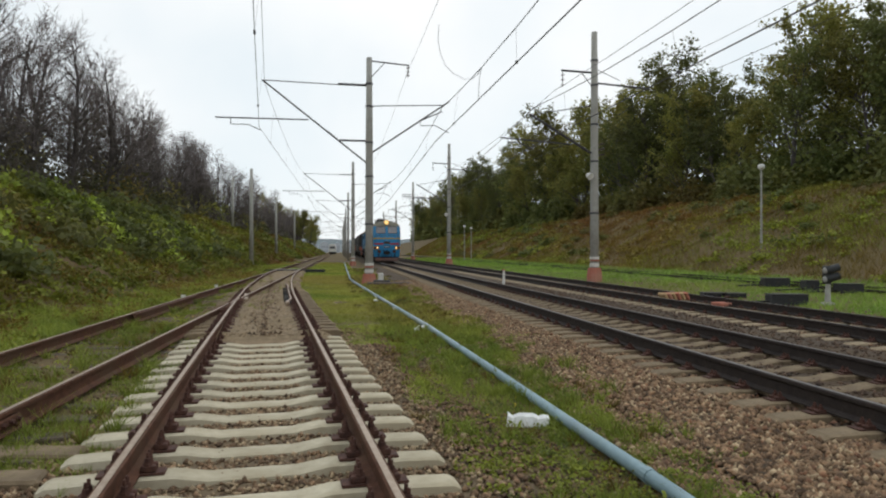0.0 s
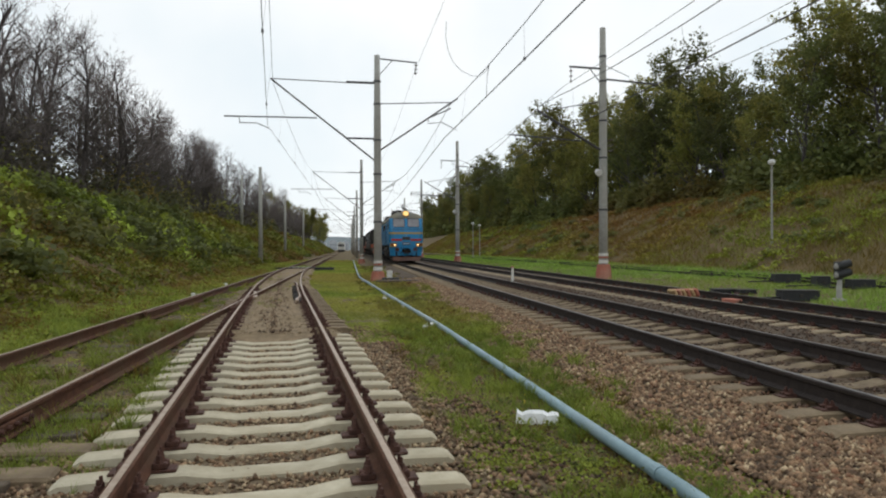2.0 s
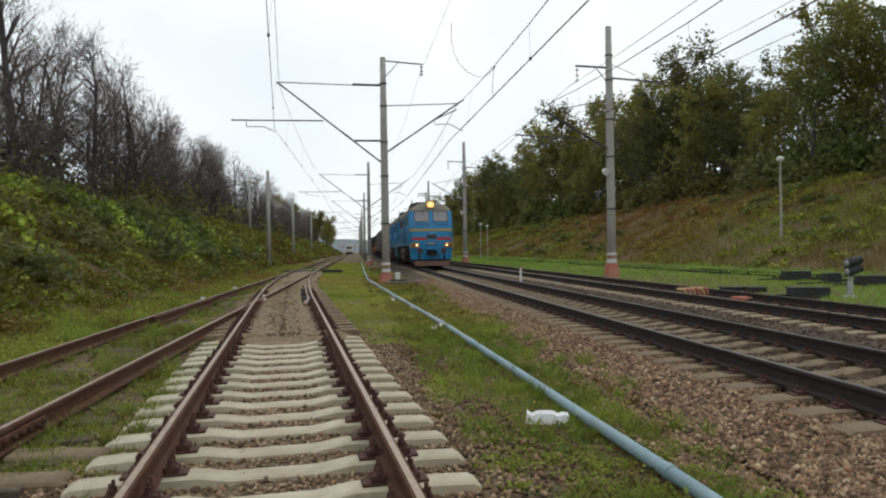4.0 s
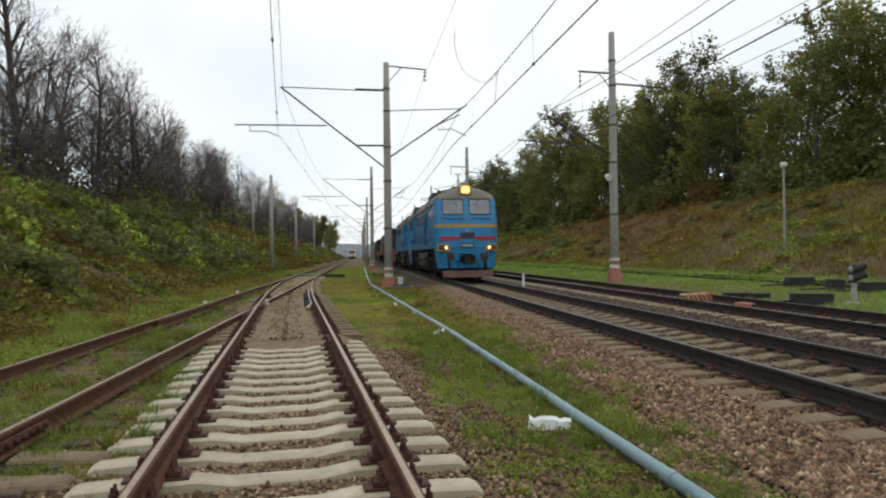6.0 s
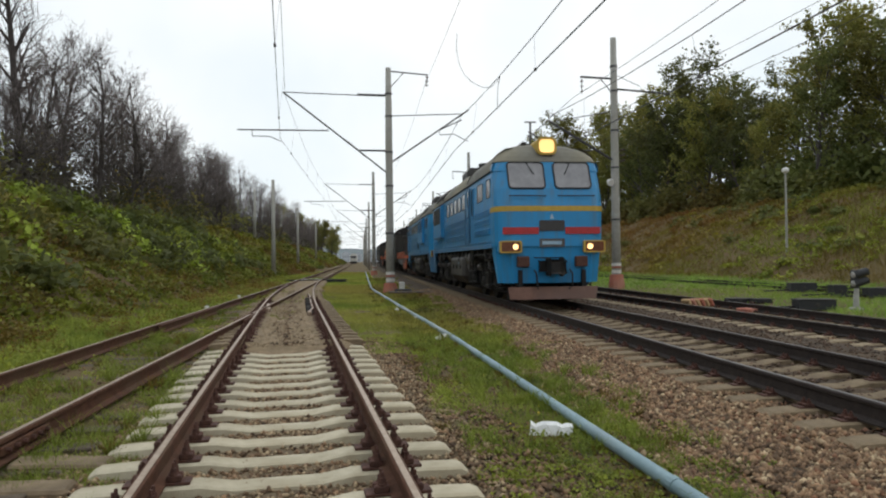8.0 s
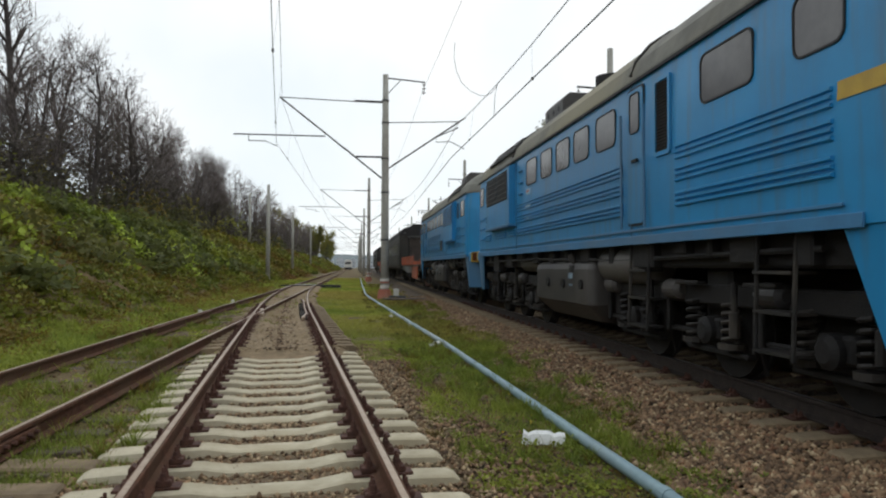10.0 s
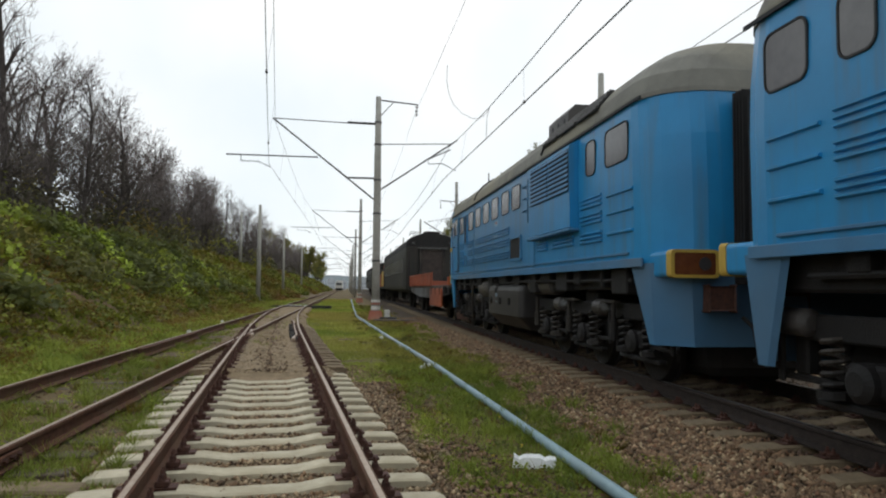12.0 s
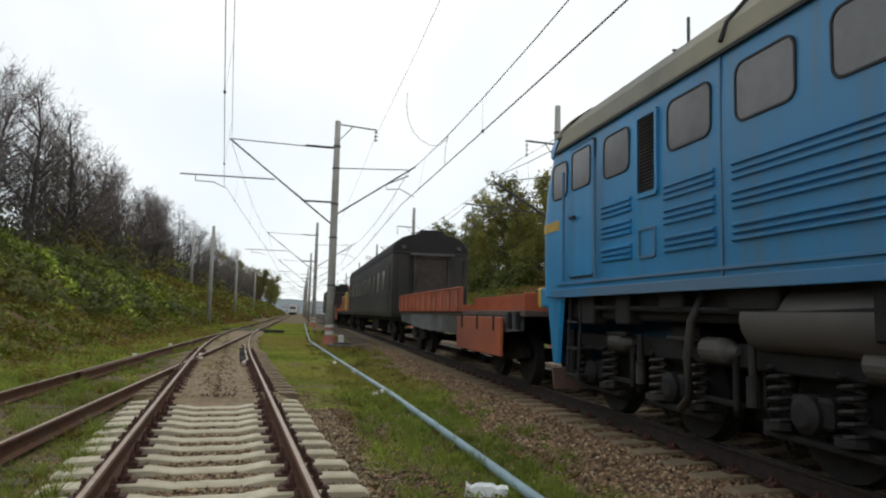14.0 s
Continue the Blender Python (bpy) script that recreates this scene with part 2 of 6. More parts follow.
# ---- mesh helpers ----
class Build:
    """Collects verts and faces for one mesh object."""

    def __init__(self):
        self.v, self.f = [], []

    def add(self, v, f):
        k = len(self.v)
        self.v.extend(tuple(p) for p in v)
        self.f.extend(tuple(i + k for i in q) for q in f)
        return self

    def box(self, x0, x1, y0, y1, z0, z1, b=0.0, tilt=None):
        """A box with its edges chamfered by b."""
        bm = bmesh.new()
        bmesh.ops.create_cube(bm, size=1)
        for q in bm.verts:
            q.co = ((x0 + x1) / 2 + q.co.x * (x1 - x0), (y0 + y1) / 2 + q.co.y * (y1 - y0), (z0 + z1) / 2 + q.co.z * (z1 - z0))
        if b:
            bmesh.ops.bevel(bm, geom=bm.edges[:], offset=b, segments=1, affect="EDGES")
        if tilt is not None:
            bm.transform(tilt)
        bm.verts.index_update()
        self.add([q.co[:] for q in bm.verts], [[q.index for q in f.verts] for f in bm.faces])
        bm.free()
        return self

    def prism(self, pts, axis, a, b):
        """A closed outline of (u, w) swept along the axis 'x', 'y' or 'z' from a to b."""
        n = len(pts)
        place = {"x": lambda u, w, s: (s, u, w), "y": lambda u, w, s: (u, s, w), "z": lambda u, w, s: (u, w, s)}[axis]
        v = [place(u, w, a) for u, w in pts] + [place(u, w, b) for u, w in pts]
        f = [[i, (i + 1) % n, n + (i + 1) % n, n + i] for i in range(n)] + [list(range(n))[::-1], list(range(n, 2 * n))]
        return self.add(v, f)

    def tube(self, path, radii, n=8, cap=True):
        """A round tube through the points of path."""
        path = [Vector(p) for p in path]
        if not hasattr(radii, "__len__"):
            radii = [radii] * len(path)
        v, f = [], []
        for i, p in enumerate(path):
            d = (path[min(i + 1, len(path) - 1)] - path[max(i - 1, 0)]).normalized()
            a = d.orthogonal().normalized() if abs(d.z) > 0.9 else d.cross(Vector((0, 0, 1))).normalized()
            c = d.cross(a)
            for k in range(n):
                w = 2 * math.pi * k / n
                v.append(p + (a * math.cos(w) + c * math.sin(w)) * radii[i])
        for i in range(len(path) - 1):
            for k in range(n):
                f.append([i * n + k, i * n + (k + 1) % n, (i + 1) * n + (k + 1) % n, (i + 1) * n + k])
        if cap:
            f.append(list(range(n))[::-1])
            f.append([(len(path) - 1) * n + k for k in range(n)])
        return self.add(v, f)

    def mesh(self, name, material, smooth=False):
        me = bpy.data.meshes.new(name)
        me.from_pydata(self.v, [], self.f)
        if smooth:
            for p in me.polygons:
                p.use_smooth = True
        me.materials.append(material)
        bm = bmesh.new()
        bm.from_mesh(me)
        bmesh.ops.recalc_face_normals(bm, faces=bm.faces[:])
        bm.to_mesh(me)
        bm.free()
        return me


def part(name, b, material, parent=None, label="", smooth=False):
    me = b if isinstance(b, bpy.types.Mesh) else b.mesh(name, material, smooth)
    ob = new(name, me)
    if parent is not None:
        ob.parent = parent
    return tagged(ob, label) if label else ob


def empty(name, label, category, group="", m=None):
    ob = new(name)
    if m is not None:
        ob.matrix_basis = m
    return tagged(ob, label, category, group)


def raw(name, v, f, material, smooth=False):
    me = bpy.data.meshes.new(name)
    me.from_pydata(v, [], f)
    me.materials.append(material)
    if smooth:
        me.polygons.foreach_set("use_smooth", [True] * len(me.polygons))
    return new(name, me)


# ---- ground ----
GX = [-140, -60, -20, -17, -14.5, -7.4, -6.2, -5.2, -2.4, 1.1, 2.2, 3.0, 4.0, 12.0, 13.5, 16, 20, 21.5, 31, 34, 70, 160]
GZ = [9, 6.5, 4.8, 4.5, 4.0, -0.15, -0.36, -0.25, -0.275, -0.29, -0.275, -0.24, -0.17, -0.17, -0.08, -0.05, 0.0, 0.2, 5.2, 5.7, 7, 11]


def gz(x, y):
    z = float(np.interp(x, GX, GZ))
    far = max(0.0, min(1.0, (y - 330) / 200))
    z = z * (1 - far) - 0.3 * far
    rough = 0.02 if -6 < x < 13 else 0.34 if x < -7.4 else 0.22 if x > 21 else 0.05
    return z + rough * noise.noise((x * 0.35, y * 0.35, 0)) + rough * 0.5 * noise.noise((x * 1.1, y * 1.1, 4))


def grid_sheet(name, xs, ys, zf, material, smooth=True):
    v = [(x, y, zf(x, y)) for y in ys for x in xs]
    n = len(xs)
    f = [(j * n + i, j * n + i + 1, (j + 1) * n + i + 1, (j + 1) * n + i) for j in range(len(ys) - 1) for i in range(n - 1)]
    return raw(name, v, f, material, smooth)


gxs = sorted(set([-3000, -900, -300, -140, -90, -60, -40, -30] + [round(-24 + 0.5 * i, 2) for i in range(120)] + [38, 42, 48, 60, 70, 100, 160, 400, 1000, 3000]))
gys = sorted(set([-300, -100, -60, -40, -30] + [round(-20 + 0.6 * i, 2) for i in range(120)] + [52 + 3 * i for i in range(60)] + [240, 270, 300, 350, 430, 600, 1000, 2000, 4000]))
tagged(grid_sheet("ground", gxs, gys, gz, M["ground"]), "railway land with turf, bare soil and grassy cutting slopes", "ground", kind="structure")

# ---- track alignment: near track joins the left track by a turnout ----
LEFT_X, MAIN1_X, MAIN2_X, SIDING_X = -3.525, 5.0, 9.1, 17.5
LEFT_Z, MAIN1_Z, MAIN2_Z, SIDING_Z = 0.0, 0.11, 0.09, 0.08
HALF = 0.7975


def near_x(y):
    """Centre line of the near track."""
    if y < 19:
        return -0.13 - 0.0952 * y
    if y < 52:
        return -3.525 + 0.0952 / 66 * (52 - y) ** 2 + 0.014 * (52 - y) / 33
    return LEFT_X


RAIL = [(-0.075, -0.18), (0.075, -0.18), (0.075, -0.168), (0.012, -0.145), (0.010, -0.045), (0.0375, -0.034), (0.0375, -0.006), (0.028, 0.0),
        (-0.028, 0.0), (-0.0375, -0.006), (-0.0375, -0.034), (-0.010, -0.045), (-0.012, -0.145), (-0.075, -0.168)]


def rail(parent, xf, z, ys, body, head, name="rail", pts=RAIL):
    """A flat-bottomed rail along x = xf(y), with a worn running surface as a part of its own."""
    b, n = Build(), len(pts)
    v, f = [], []
    for y in ys:
        v += [(xf(y) + u, y, z + w) for u, w in pts]
    for i in range(len(ys) - 1):
        f += [[i * n + k, i * n + (k + 1) % n, (i + 1) * n + (k + 1) % n, (i + 1) * n + k] for k in range(n)]
    f += [list(range(n))[::-1], [(len(ys) - 1) * n + k for k in range(n)]]
    ob = part(name, b.add(v, f), body, parent)
    s = Build()
    v = [(xf(y) + u, y, z + 0.003) for y in ys for u in (-0.021, 0.021)]
    part("running_surface", s.add(v, [[2 * i, 2 * i + 1, 2 * i + 3, 2 * i + 2] for i in range(len(ys) - 1)]), head, ob)
    return ob


def bed(name, cf, half, ys, zc, material, label, seed):
    """A strip of ballast or soil with a ragged edge, lying on the ground."""
    us = [-1, -0.97, -0.85, -0.6, -0.3, 0, 0.3, 0.6, 0.85, 0.97, 1]
    v = []
    for y in ys:
        e0 = 1 + 0.22 * noise.noise((y * 0.8, seed, 0)) / half
        e1 = 1 + 0.22 * noise.noise((y * 0.8, seed, 9)) / half
        for u in us:
            x = cf(y) + u * half * (e0 if u < 0 else e1)
            edge = abs(u) > 0.99
            z = gz(x, y) - 0.03 if edge else max(gz(x, y) + 0.006, (zc(y) if callable(zc) else zc) + 0.015 * noise.noise((x * 2, y * 2, seed)) - 0.5 * max(0, abs(u) - 0.8))
            v.append((x, y, z))
    n = len(us)
    f = [(j * n + i, j * n + i + 1, (j + 1) * n + i + 1, (j + 1) * n + i) for j in range(len(ys) - 1) for i in range(n - 1)]
    return tagged(raw(name, v, f, material, True), label, "ballast", kind="structure")


near_ys = [round(-8 + 0.5 * i, 2) for i in range(124)]
far_ys = [round(-10 + 0.6 * i, 2) for i in range(110)] + [60 + 5 * i for i in range(80)]
bed("ballast_near", near_x, 1.85, [y for y in near_ys if y < 13], -0.262, M["soil_gravel"], "pale gravel and soil between weathered sleepers", 1)
bed("ballast_turnout", lambda y: near_x(y), 1.22, [11.2, 11.5, 11.8, 12.1] + [y for y in near_ys if 12.2 < y], lambda y: -0.30 + 0.18 * min(1, (y - 11.2) / 1.0), M["sand"], "trodden sandy soil covering the turnout sleepers", 2)
bed("ballast_main", lambda y: 7.3, 4.6, far_ys, -0.135, M["ballast"], "brown crushed stone ballast under the main tracks", 3)
bed("ballast_left", lambda y: LEFT_X, 1.2, far_ys, -0.228, M["ground"], "overgrown soil and old ballast", 4)

straight = [-30, 0, 30, 60, 120, 240, 460]
turn = [-30, 0, 5, 10, 14] + [15 + i for i in range(38)]
tr_near = empty("near_track", "siding track with rusty rails on concrete sleepers joining a turnout", "railway track", "tracks")
tagged(tr_near, kind="structure")
rail(tr_near, lambda y: near_x(y) + HALF, 0, turn + [55, 70, 120, 240, 460], M["rust"], M["railhead"])
rail(tr_near, lambda y: near_x(y) - HALF, 0, [y for y in turn if y <= 48], M["rust"], M["railhead"])
rail(tr_near, lambda y: near_x(y) + HALF - 0.135 - 0.10 * max(0, 19.5 - y) - 0.07 * max(0, y - 26.5), 0.0, [18.3, 18.9, 19.5, 21, 23, 25, 26.5, 27.2, 27.9], M["rust"], M["railhead"], "guard_rail")
for y in (18.7, 19.3, 20.0, 20.7, 21.4, 22.6, 24.0, 25.6):
    gx = near_x(y) + HALF - 0.16
    part("guard_chair", Build().box(gx - 0.16, gx + 0.06, y - 0.09, y + 0.09, -0.2, -0.04, 0.02), M["steel_dark"], tr_near)
part("worn_rail_end", Build().box(near_x(18.4) + HALF - 0.30, near_x(18.4) + HALF - 0.20, 18.1, 18.5, -0.12, 0.002, 0.02), M["railhead"], tr_near)
tr_left = empty("left_track", "overgrown siding track with rusty rails in grass", "railway track", "tracks")
tagged(tr_left, kind="structure")
rail(tr_left, lambda y: LEFT_X - HALF, LEFT_Z, straight, M["rust"], M["railhead"])
rail(tr_left, lambda y: LEFT_X + HALF, LEFT_Z, [-30, 0, 15, 20, 30, 47], M["rust"], M["railhead"])
rail(tr_left, lambda y: LEFT_X - HALF + 0.12, LEFT_Z, [15, 17, 19, 21], M["rust"], M["rust"], "guard_rail")
# wing rails of the crossing
b = Build()
for s in (-1, 1):
    b.tube([(-2.70 + s * 0.10, 15.8, -0.03), (-2.74 + s * 0.07, 18.4, -0.03), (-2.76 + s * 0.13, 20.5, -0.03)], 0.035, 6)
part("crossing_nose", b, M["rust"], tr_left)
for x, y in ((-2.62, 19.9), (-2.86, 21.6)):
    part("wing_rail_end", Build().box(x - 0.06, x + 0.06, y - 0.28, y + 0.28, -0.14, -0.005, 0.02), M["railhead"], tr_left)
for k in range(5):
    part("slide_plate", Build().box(-4.45 + k * 0.36, -4.2 + k * 0.36, 50.6, 50.95, -0.16, -0.02, 0.02), M["white"], tr_left)


def track(name, label, cx, z, body, head):
    t = tagged(empty(name, label, "railway track", "tracks"), kind="structure")
    for s in (-1, 1):
        rail(t, lambda y, s=s: cx + s * HALF, z, straight, body, head)
    return t


tr_m1 = track("main_track", "main line track with dark rails on brown concrete sleepers", MAIN1_X, MAIN1_Z, M["raildark"], M["railshine"])
tr_m2 = track("main_track", "second main line track with dark rails in brown ballast", MAIN2_X, MAIN2_Z, M["raildark"], M["railshine"])
tr_sd = track("siding_track", "far siding track half sunk in grass", SIDING_X, SIDING_Z, M["raildark"], M["raildark"])


# ---- poles of the overhead line ----
def base_bands(p, r, zs):
    for z0, z1, m in zs:
        b = Build()
        b.tube([(0, 0, z0), (0, 0, z1)], [r + 0.012, r + 0.012], 12)
        part("painted_band", b, m, p)


def strut(p, a, c, r=0.03, m=None, name="arm"):
    return part(name, Build().tube([a, c], r, 6), m or M["galv"], p)


def insulator(p, a, c, n=5, r=0.075):
    b = Build()
    a, c = Vector(a), Vector(c)
    b.tube([a, c], 0.02, 6)
    for i in range(n):
        q = a.lerp(c, (i + 0.5) / n)
        d = (c - a).normalized() * 0.02
        b.tube([q - d, q, q + d], [r * 0.4, r, r * 0.5], 8)
    return part("insulator", b, M["glass_ins"], p)


def pole(x, y, z, h, label, arms, r0=0.21, r1=0.135, bands=True):
    p = empty("catenary_pole", label, "overhead line pole", "overhead line poles", pose(x, y, z))
    b = Build()
    b.tube([(0, 0, -0.4), (0, 0, h * 0.35), (0, 0, h * 0.7), (0, 0, h)], [r0, r0 * 0.9, (r0 + r1) / 2, r1], 12)
    part("shaft", b, M["pole"], p, smooth=True)
    for k in (0.26, 0.47, 0.62, 0.78, 0.88):
        part("clamp_ring", Build().tube([(0, 0, h * k), (0, 0, h * k + 0.09)], r0 * (1 - 0.33 * k) + 0.03, 10), M["galv"], p)
    if bands:
        part("painted_base", Build().tube([(0, 0, -0.3), (0, 0, 0.12), (0, 0, 0.5)], [0.36, 0.36, r0 + 0.09], 12), M["brickred"], p, "faded brick red painted base")
        base_bands(p, r0, [(0.55, 0.72, M["white"]), (0.80, 0.88, M["brickred"]), (0.90, 1.02, M["white"])])
    for kind, s in arms:
        if kind == "feeder":       # short top bracket with hanging insulator
            strut(p, (0, 0, h - 0.15), (s * 1.95, 0, h - 0.3), 0.035)
            strut(p, (s * 0.1, 0, h - 0.95), (s * 0.75, 0, h - 0.22), 0.022, name="brace")
            insulator(p, (s * 1.9, 0, h - 0.33), (s * 1.88, 0, h - 0.9), 3, 0.11)
        if kind == "long":         # long cantilever over the left track
            tip = (s * 5.05, 0, h - 1.27)
            strut(p, (s * 0.1, 0, h - 1.35), (s * 1.5, 0, h - 1.33), 0.06)
            strut(p, (s * 1.5, 0, h - 1.36), tip, 0.025)
            strut(p, (s * 0.15, 0, h - 5.1), tip, 0.042)
            strut(p, (s * 0.1, 0, h - 4.05), (s * 1.45, 0, h - 4.05), 0.05, name="bracket")
            insulator(p, (s * 1.5, 0, h - 4.02), (s * 2.0, 0, h - 3.62), 4)
            strut(p, (s * 2.9, 0, h - 3.1), (s * 7.2, 0, h - 3.1), 0.035, name="steady_arm")
            strut(p, (s * 6.5, 0, h - 3.1), (s * 6.5, 0, h - 3.4), 0.02, name="steady_arm")
            part("registration_arm", Build().tube([(s * 6.5, 0, h - 3.4), (s * 5.7, 0, h - 3.4), (s * 5.15, 0, h - 3.65)], 0.022, 6), M["galv"], p)
        if kind == "short":        # cantilever over the main track
            strut(p, (s * 0.1, 0, h - 2.35), (s * 3.6, 0, h - 2.2), 0.025)
            strut(p, (s * 0.15, 0, h - 4.6), (s * 3.95, 0, h - 2.0), 0.042)
            insulator(p, (s * 0.3, 0, h - 4.5), (s * 0.8, 0, h - 4.15), 4)
            strut(p, (s * 2.5, 0, h - 3.0), (s * 3.6, 0, h - 2.5), 0.03, name="steady_arm")
            part("registration_arm", Build().tube([(s * 2.5, 0, h - 3.0), (s * 2.5, 0, h - 3.25), (s * 3.2, 0, h - 3.2), (s * 3.9, 0, h - 3.55)], 0.022, 6), M["galv"], p)
        if kind == "outer":        # second main track: lower cantilever, feeder bracket and right-hand arm
            strut(p, (0, 0, h - 1.92), (-1.62, 0, h - 1.86), 0.05)
            strut(p, (-0.1, 0, h - 2.6), (-0.65, 0, h - 1.9), 0.022, name="brace")
            insulator(p, (-1.55, 0, h - 1.95), (-1.55, 0, h - 2.65), 3, 0.1)
            strut(p, (0.1, 0, h - 2.4), (2.75, 0, h - 2.58), 0.045)
            strut(p, (0.1, 0, h - 1.75), (1.3, 0, h - 2.25), 0.015, name="tie")
            strut(p, (-0.1, 0, h - 3.46), (-2.9, 0, h - 3.96), 0.022, name="tie")
            insulator(p, (-0.2, 0, h - 3.48), (-0.7, 0, h - 3.57), 4)
            for d in (-0.08, 0.08):
                strut(p, (-0.1, d, h - 5.75), (-3.15, d, h - 3.95), 0.035)
            insulator(p, (-0.2, 0, h - 5.7), (-0.7, 0, h - 5.4), 4)
            strut(p, (-1.1, 0, h - 5.32), (-4.55, 0, h - 5.08), 0.035, name="steady_arm")
            part("registration_arm", Build().tube([(-4.2, 0, h - 5.1), (-4.2, 0, h - 5.28), (-3.6, 0, h - 5.3), (-3.0, 0, h - 5.6)], 0.022, 6), M["galv"], p)
            for k, z in enumerate((5.3, 5.55, 5.8)):
                insulator(p, (0.18, 0, h - z), (0.5, 0, h - z + 0.06), 3, 0.06)
            part("floodlight", Build().tube([(-0.35, -0.1, h - 6.75), (-0.3, -0.3, h - 6.85)], [0.12, 0.17], 10), M["white"], p)
            strut(p, (0, 0, h - 6.7), (-0.35, -0.1, h - 6.75), 0.02, name="bracket")
    return p


P1 = pole(1.45, 33.3, -0.3, 11.0, "tall grey concrete catenary pole with red and white painted foot", [("feeder", 1), ("long", -1), ("short", 1)])
for y in (72, 110, 150, 190, 230, 270):
    pole(1.45, y, -0.3, 10.9, "grey concrete catenary pole with cantilevers between tracks", [("long", -1), ("short", 1)], bands=(y < 100))
for x, y in ((11.9, 30.7), (10.5, 65), (11.0, 102), (11.6, 140), (11.6, 180), (11.6, 222)):
    pole(x, y, 0.02, 11.6, "grey concrete catenary pole with red painted foot beside main track", [("outer", -1)], bands=True)


def plain_pole(x, y, z, h, cross=False):
    p = empty("utility_pole", "plain grey concrete line pole in grass", "utility pole", "line poles", pose(x, y, z))
    part("shaft", Build().tube([(0, 0, -0.4), (0, 0, h)], [0.2, 0.13], 10), M["pole"], p, smooth=True)
    if cross:
        part("crossarm", Build().box(-0.7, 0.7, -0.05, 0.05, h - 0.6, h - 0.5, 0.01), M["galv"], p)
        for s in (-0.6, 0.6):
            part("insulator", Build().tube([(s, 0, h - 0.5), (s, 0, h - 0.3)], 0.05, 8), M["glass_ins"], p)
    return p


plain_pole(-7.63, 62, -0.05, 8.6)
plain_pole(-13.7, 92, 3.9, 7.0, True)
plain_pole(-8.7, 98, 0.6, 8.3)
plain_pole(-9.4, 149, 0.9, 8.6)


# ---- overhead wires ----
def wire(name, label, pts, r):
    ob = part(name, Build().tube(pts, r, 5, True), M["wire"])
    return tagged(ob, label, "overhead wire", "overhead wires")


def catenary(label, poles, zc, zm, xc, xm, sag=0.7, thick=1.0):
    """Contact wire, sagging messenger wire and droppers; xc and xm give their way across."""
    ys = [-45, -5] + list(poles)
    contact, mess = [], []
    top = empty("catenary_wires", label, "overhead wire", "overhead wires")
    for i, y0 in enumerate(ys[:-1]):
        y1 = ys[i + 1]
        for k in range(8):
            u = k / 8
            y = y0 + (y1 - y0) * u
            contact.append((float(np.interp(y, *xc)), y, zc))
            mess.append((float(np.interp(y, *xm)), y, zm - 4 * sag * u * (1 - u)))
            if k in (1, 3, 5, 7) and y < 120:
                dr = part("dropper", Build().tube([contact[-1], mess[-1]], 0.004, 4), M["wire"], top)
                part("clip", Build().box(contact[-1][0] - 0.03, contact[-1][0] + 0.03, y - 0.05, y + 0.05, zc - 0.03, zc + 0.05), M["galv"], dr)
    part("contact_wire", Build().tube(contact, 0.019 * thick, 5), M["wire"], top)
    part("messenger_wire", Build().tube(mess, 0.015 * thick, 5), M["wire"], top)
    return top


PY = (33.3, 72, 110, 150, 190, 230, 270)
QY = (30.7, 65, 102, 140, 180, 222)
catenary("thin contact and carrier wires over the siding", PY, 7.2, 9.3, ([-45, -5, 16.5, 33.3, 72, 270], [1.5, 0.3, -2.0, -3.75, -3.3, -3.5]), ([-45, -5, 20, 33.3, 72, 270], [1.5, 0.3, -2.2, -3.5, -3.5, -3.5]), thick=0.6)
main_wires = catenary("contact wire with carrier wire and droppers over the main track", PY, 6.7, 8.35, ([-45, -5, 13, 33.3, 72, 110, 270], [4.7, 5.4, 5.15, 4.7, 5.3, 4.8, 5.0]), ([-45, 270], [5.0, 5.0]))
part("jumper", Build().tube([(3.35, 22.9, 9.0), (3.38, 23.3, 8.6), (3.5, 23.55, 8.2), (3.7, 23.7, 7.85), (4.0, 23.83, 7.6), (4.4, 23.95, 7.45), (4.7, 23.98, 7.46), (4.9, 23.85, 7.62), (5.0, 23.72, 7.8)], 0.009, 5), M["wire"], main_wires)
part("jumper", Build().tube([(5.0, 23.72, 7.8), (4.96, 23.9, 7.5), (4.98, 24.1, 7.15), (5.0, 24.28, 6.75)], 0.01, 5), M["wire"], main_wires)
catenary("contact wire with carrier wire over the second main track", QY, 6.15, 7.95, ([-45, -5, 13, 30.7, 65, 270], [9.1, 9.4, 9.15, 8.9, 9.3, 9.1]), ([-45, 30.7, 65, 270], [9.1, 8.9, 9.2, 9.1]))
for x, z, ys in ((3.3, 9.75, PY), (9.95, 8.5, QY), (14.6, 8.35, QY), (14.9, 9.6, QY)):
    ys = (-45, -5) + tuple(ys)
    pts = []
    for i in range(len(ys) - 1):
        pts += [(x, ys[i] + (ys[i + 1] - ys[i]) * k / 6, z + 0.3 - 1.6 * (k / 6) * (1 - k / 6)) for k in range(6)]
    wire("feeder_wire", "dark overhead feeder cable strung along poles", pts, 0.011 if x > 5 else 0.007)

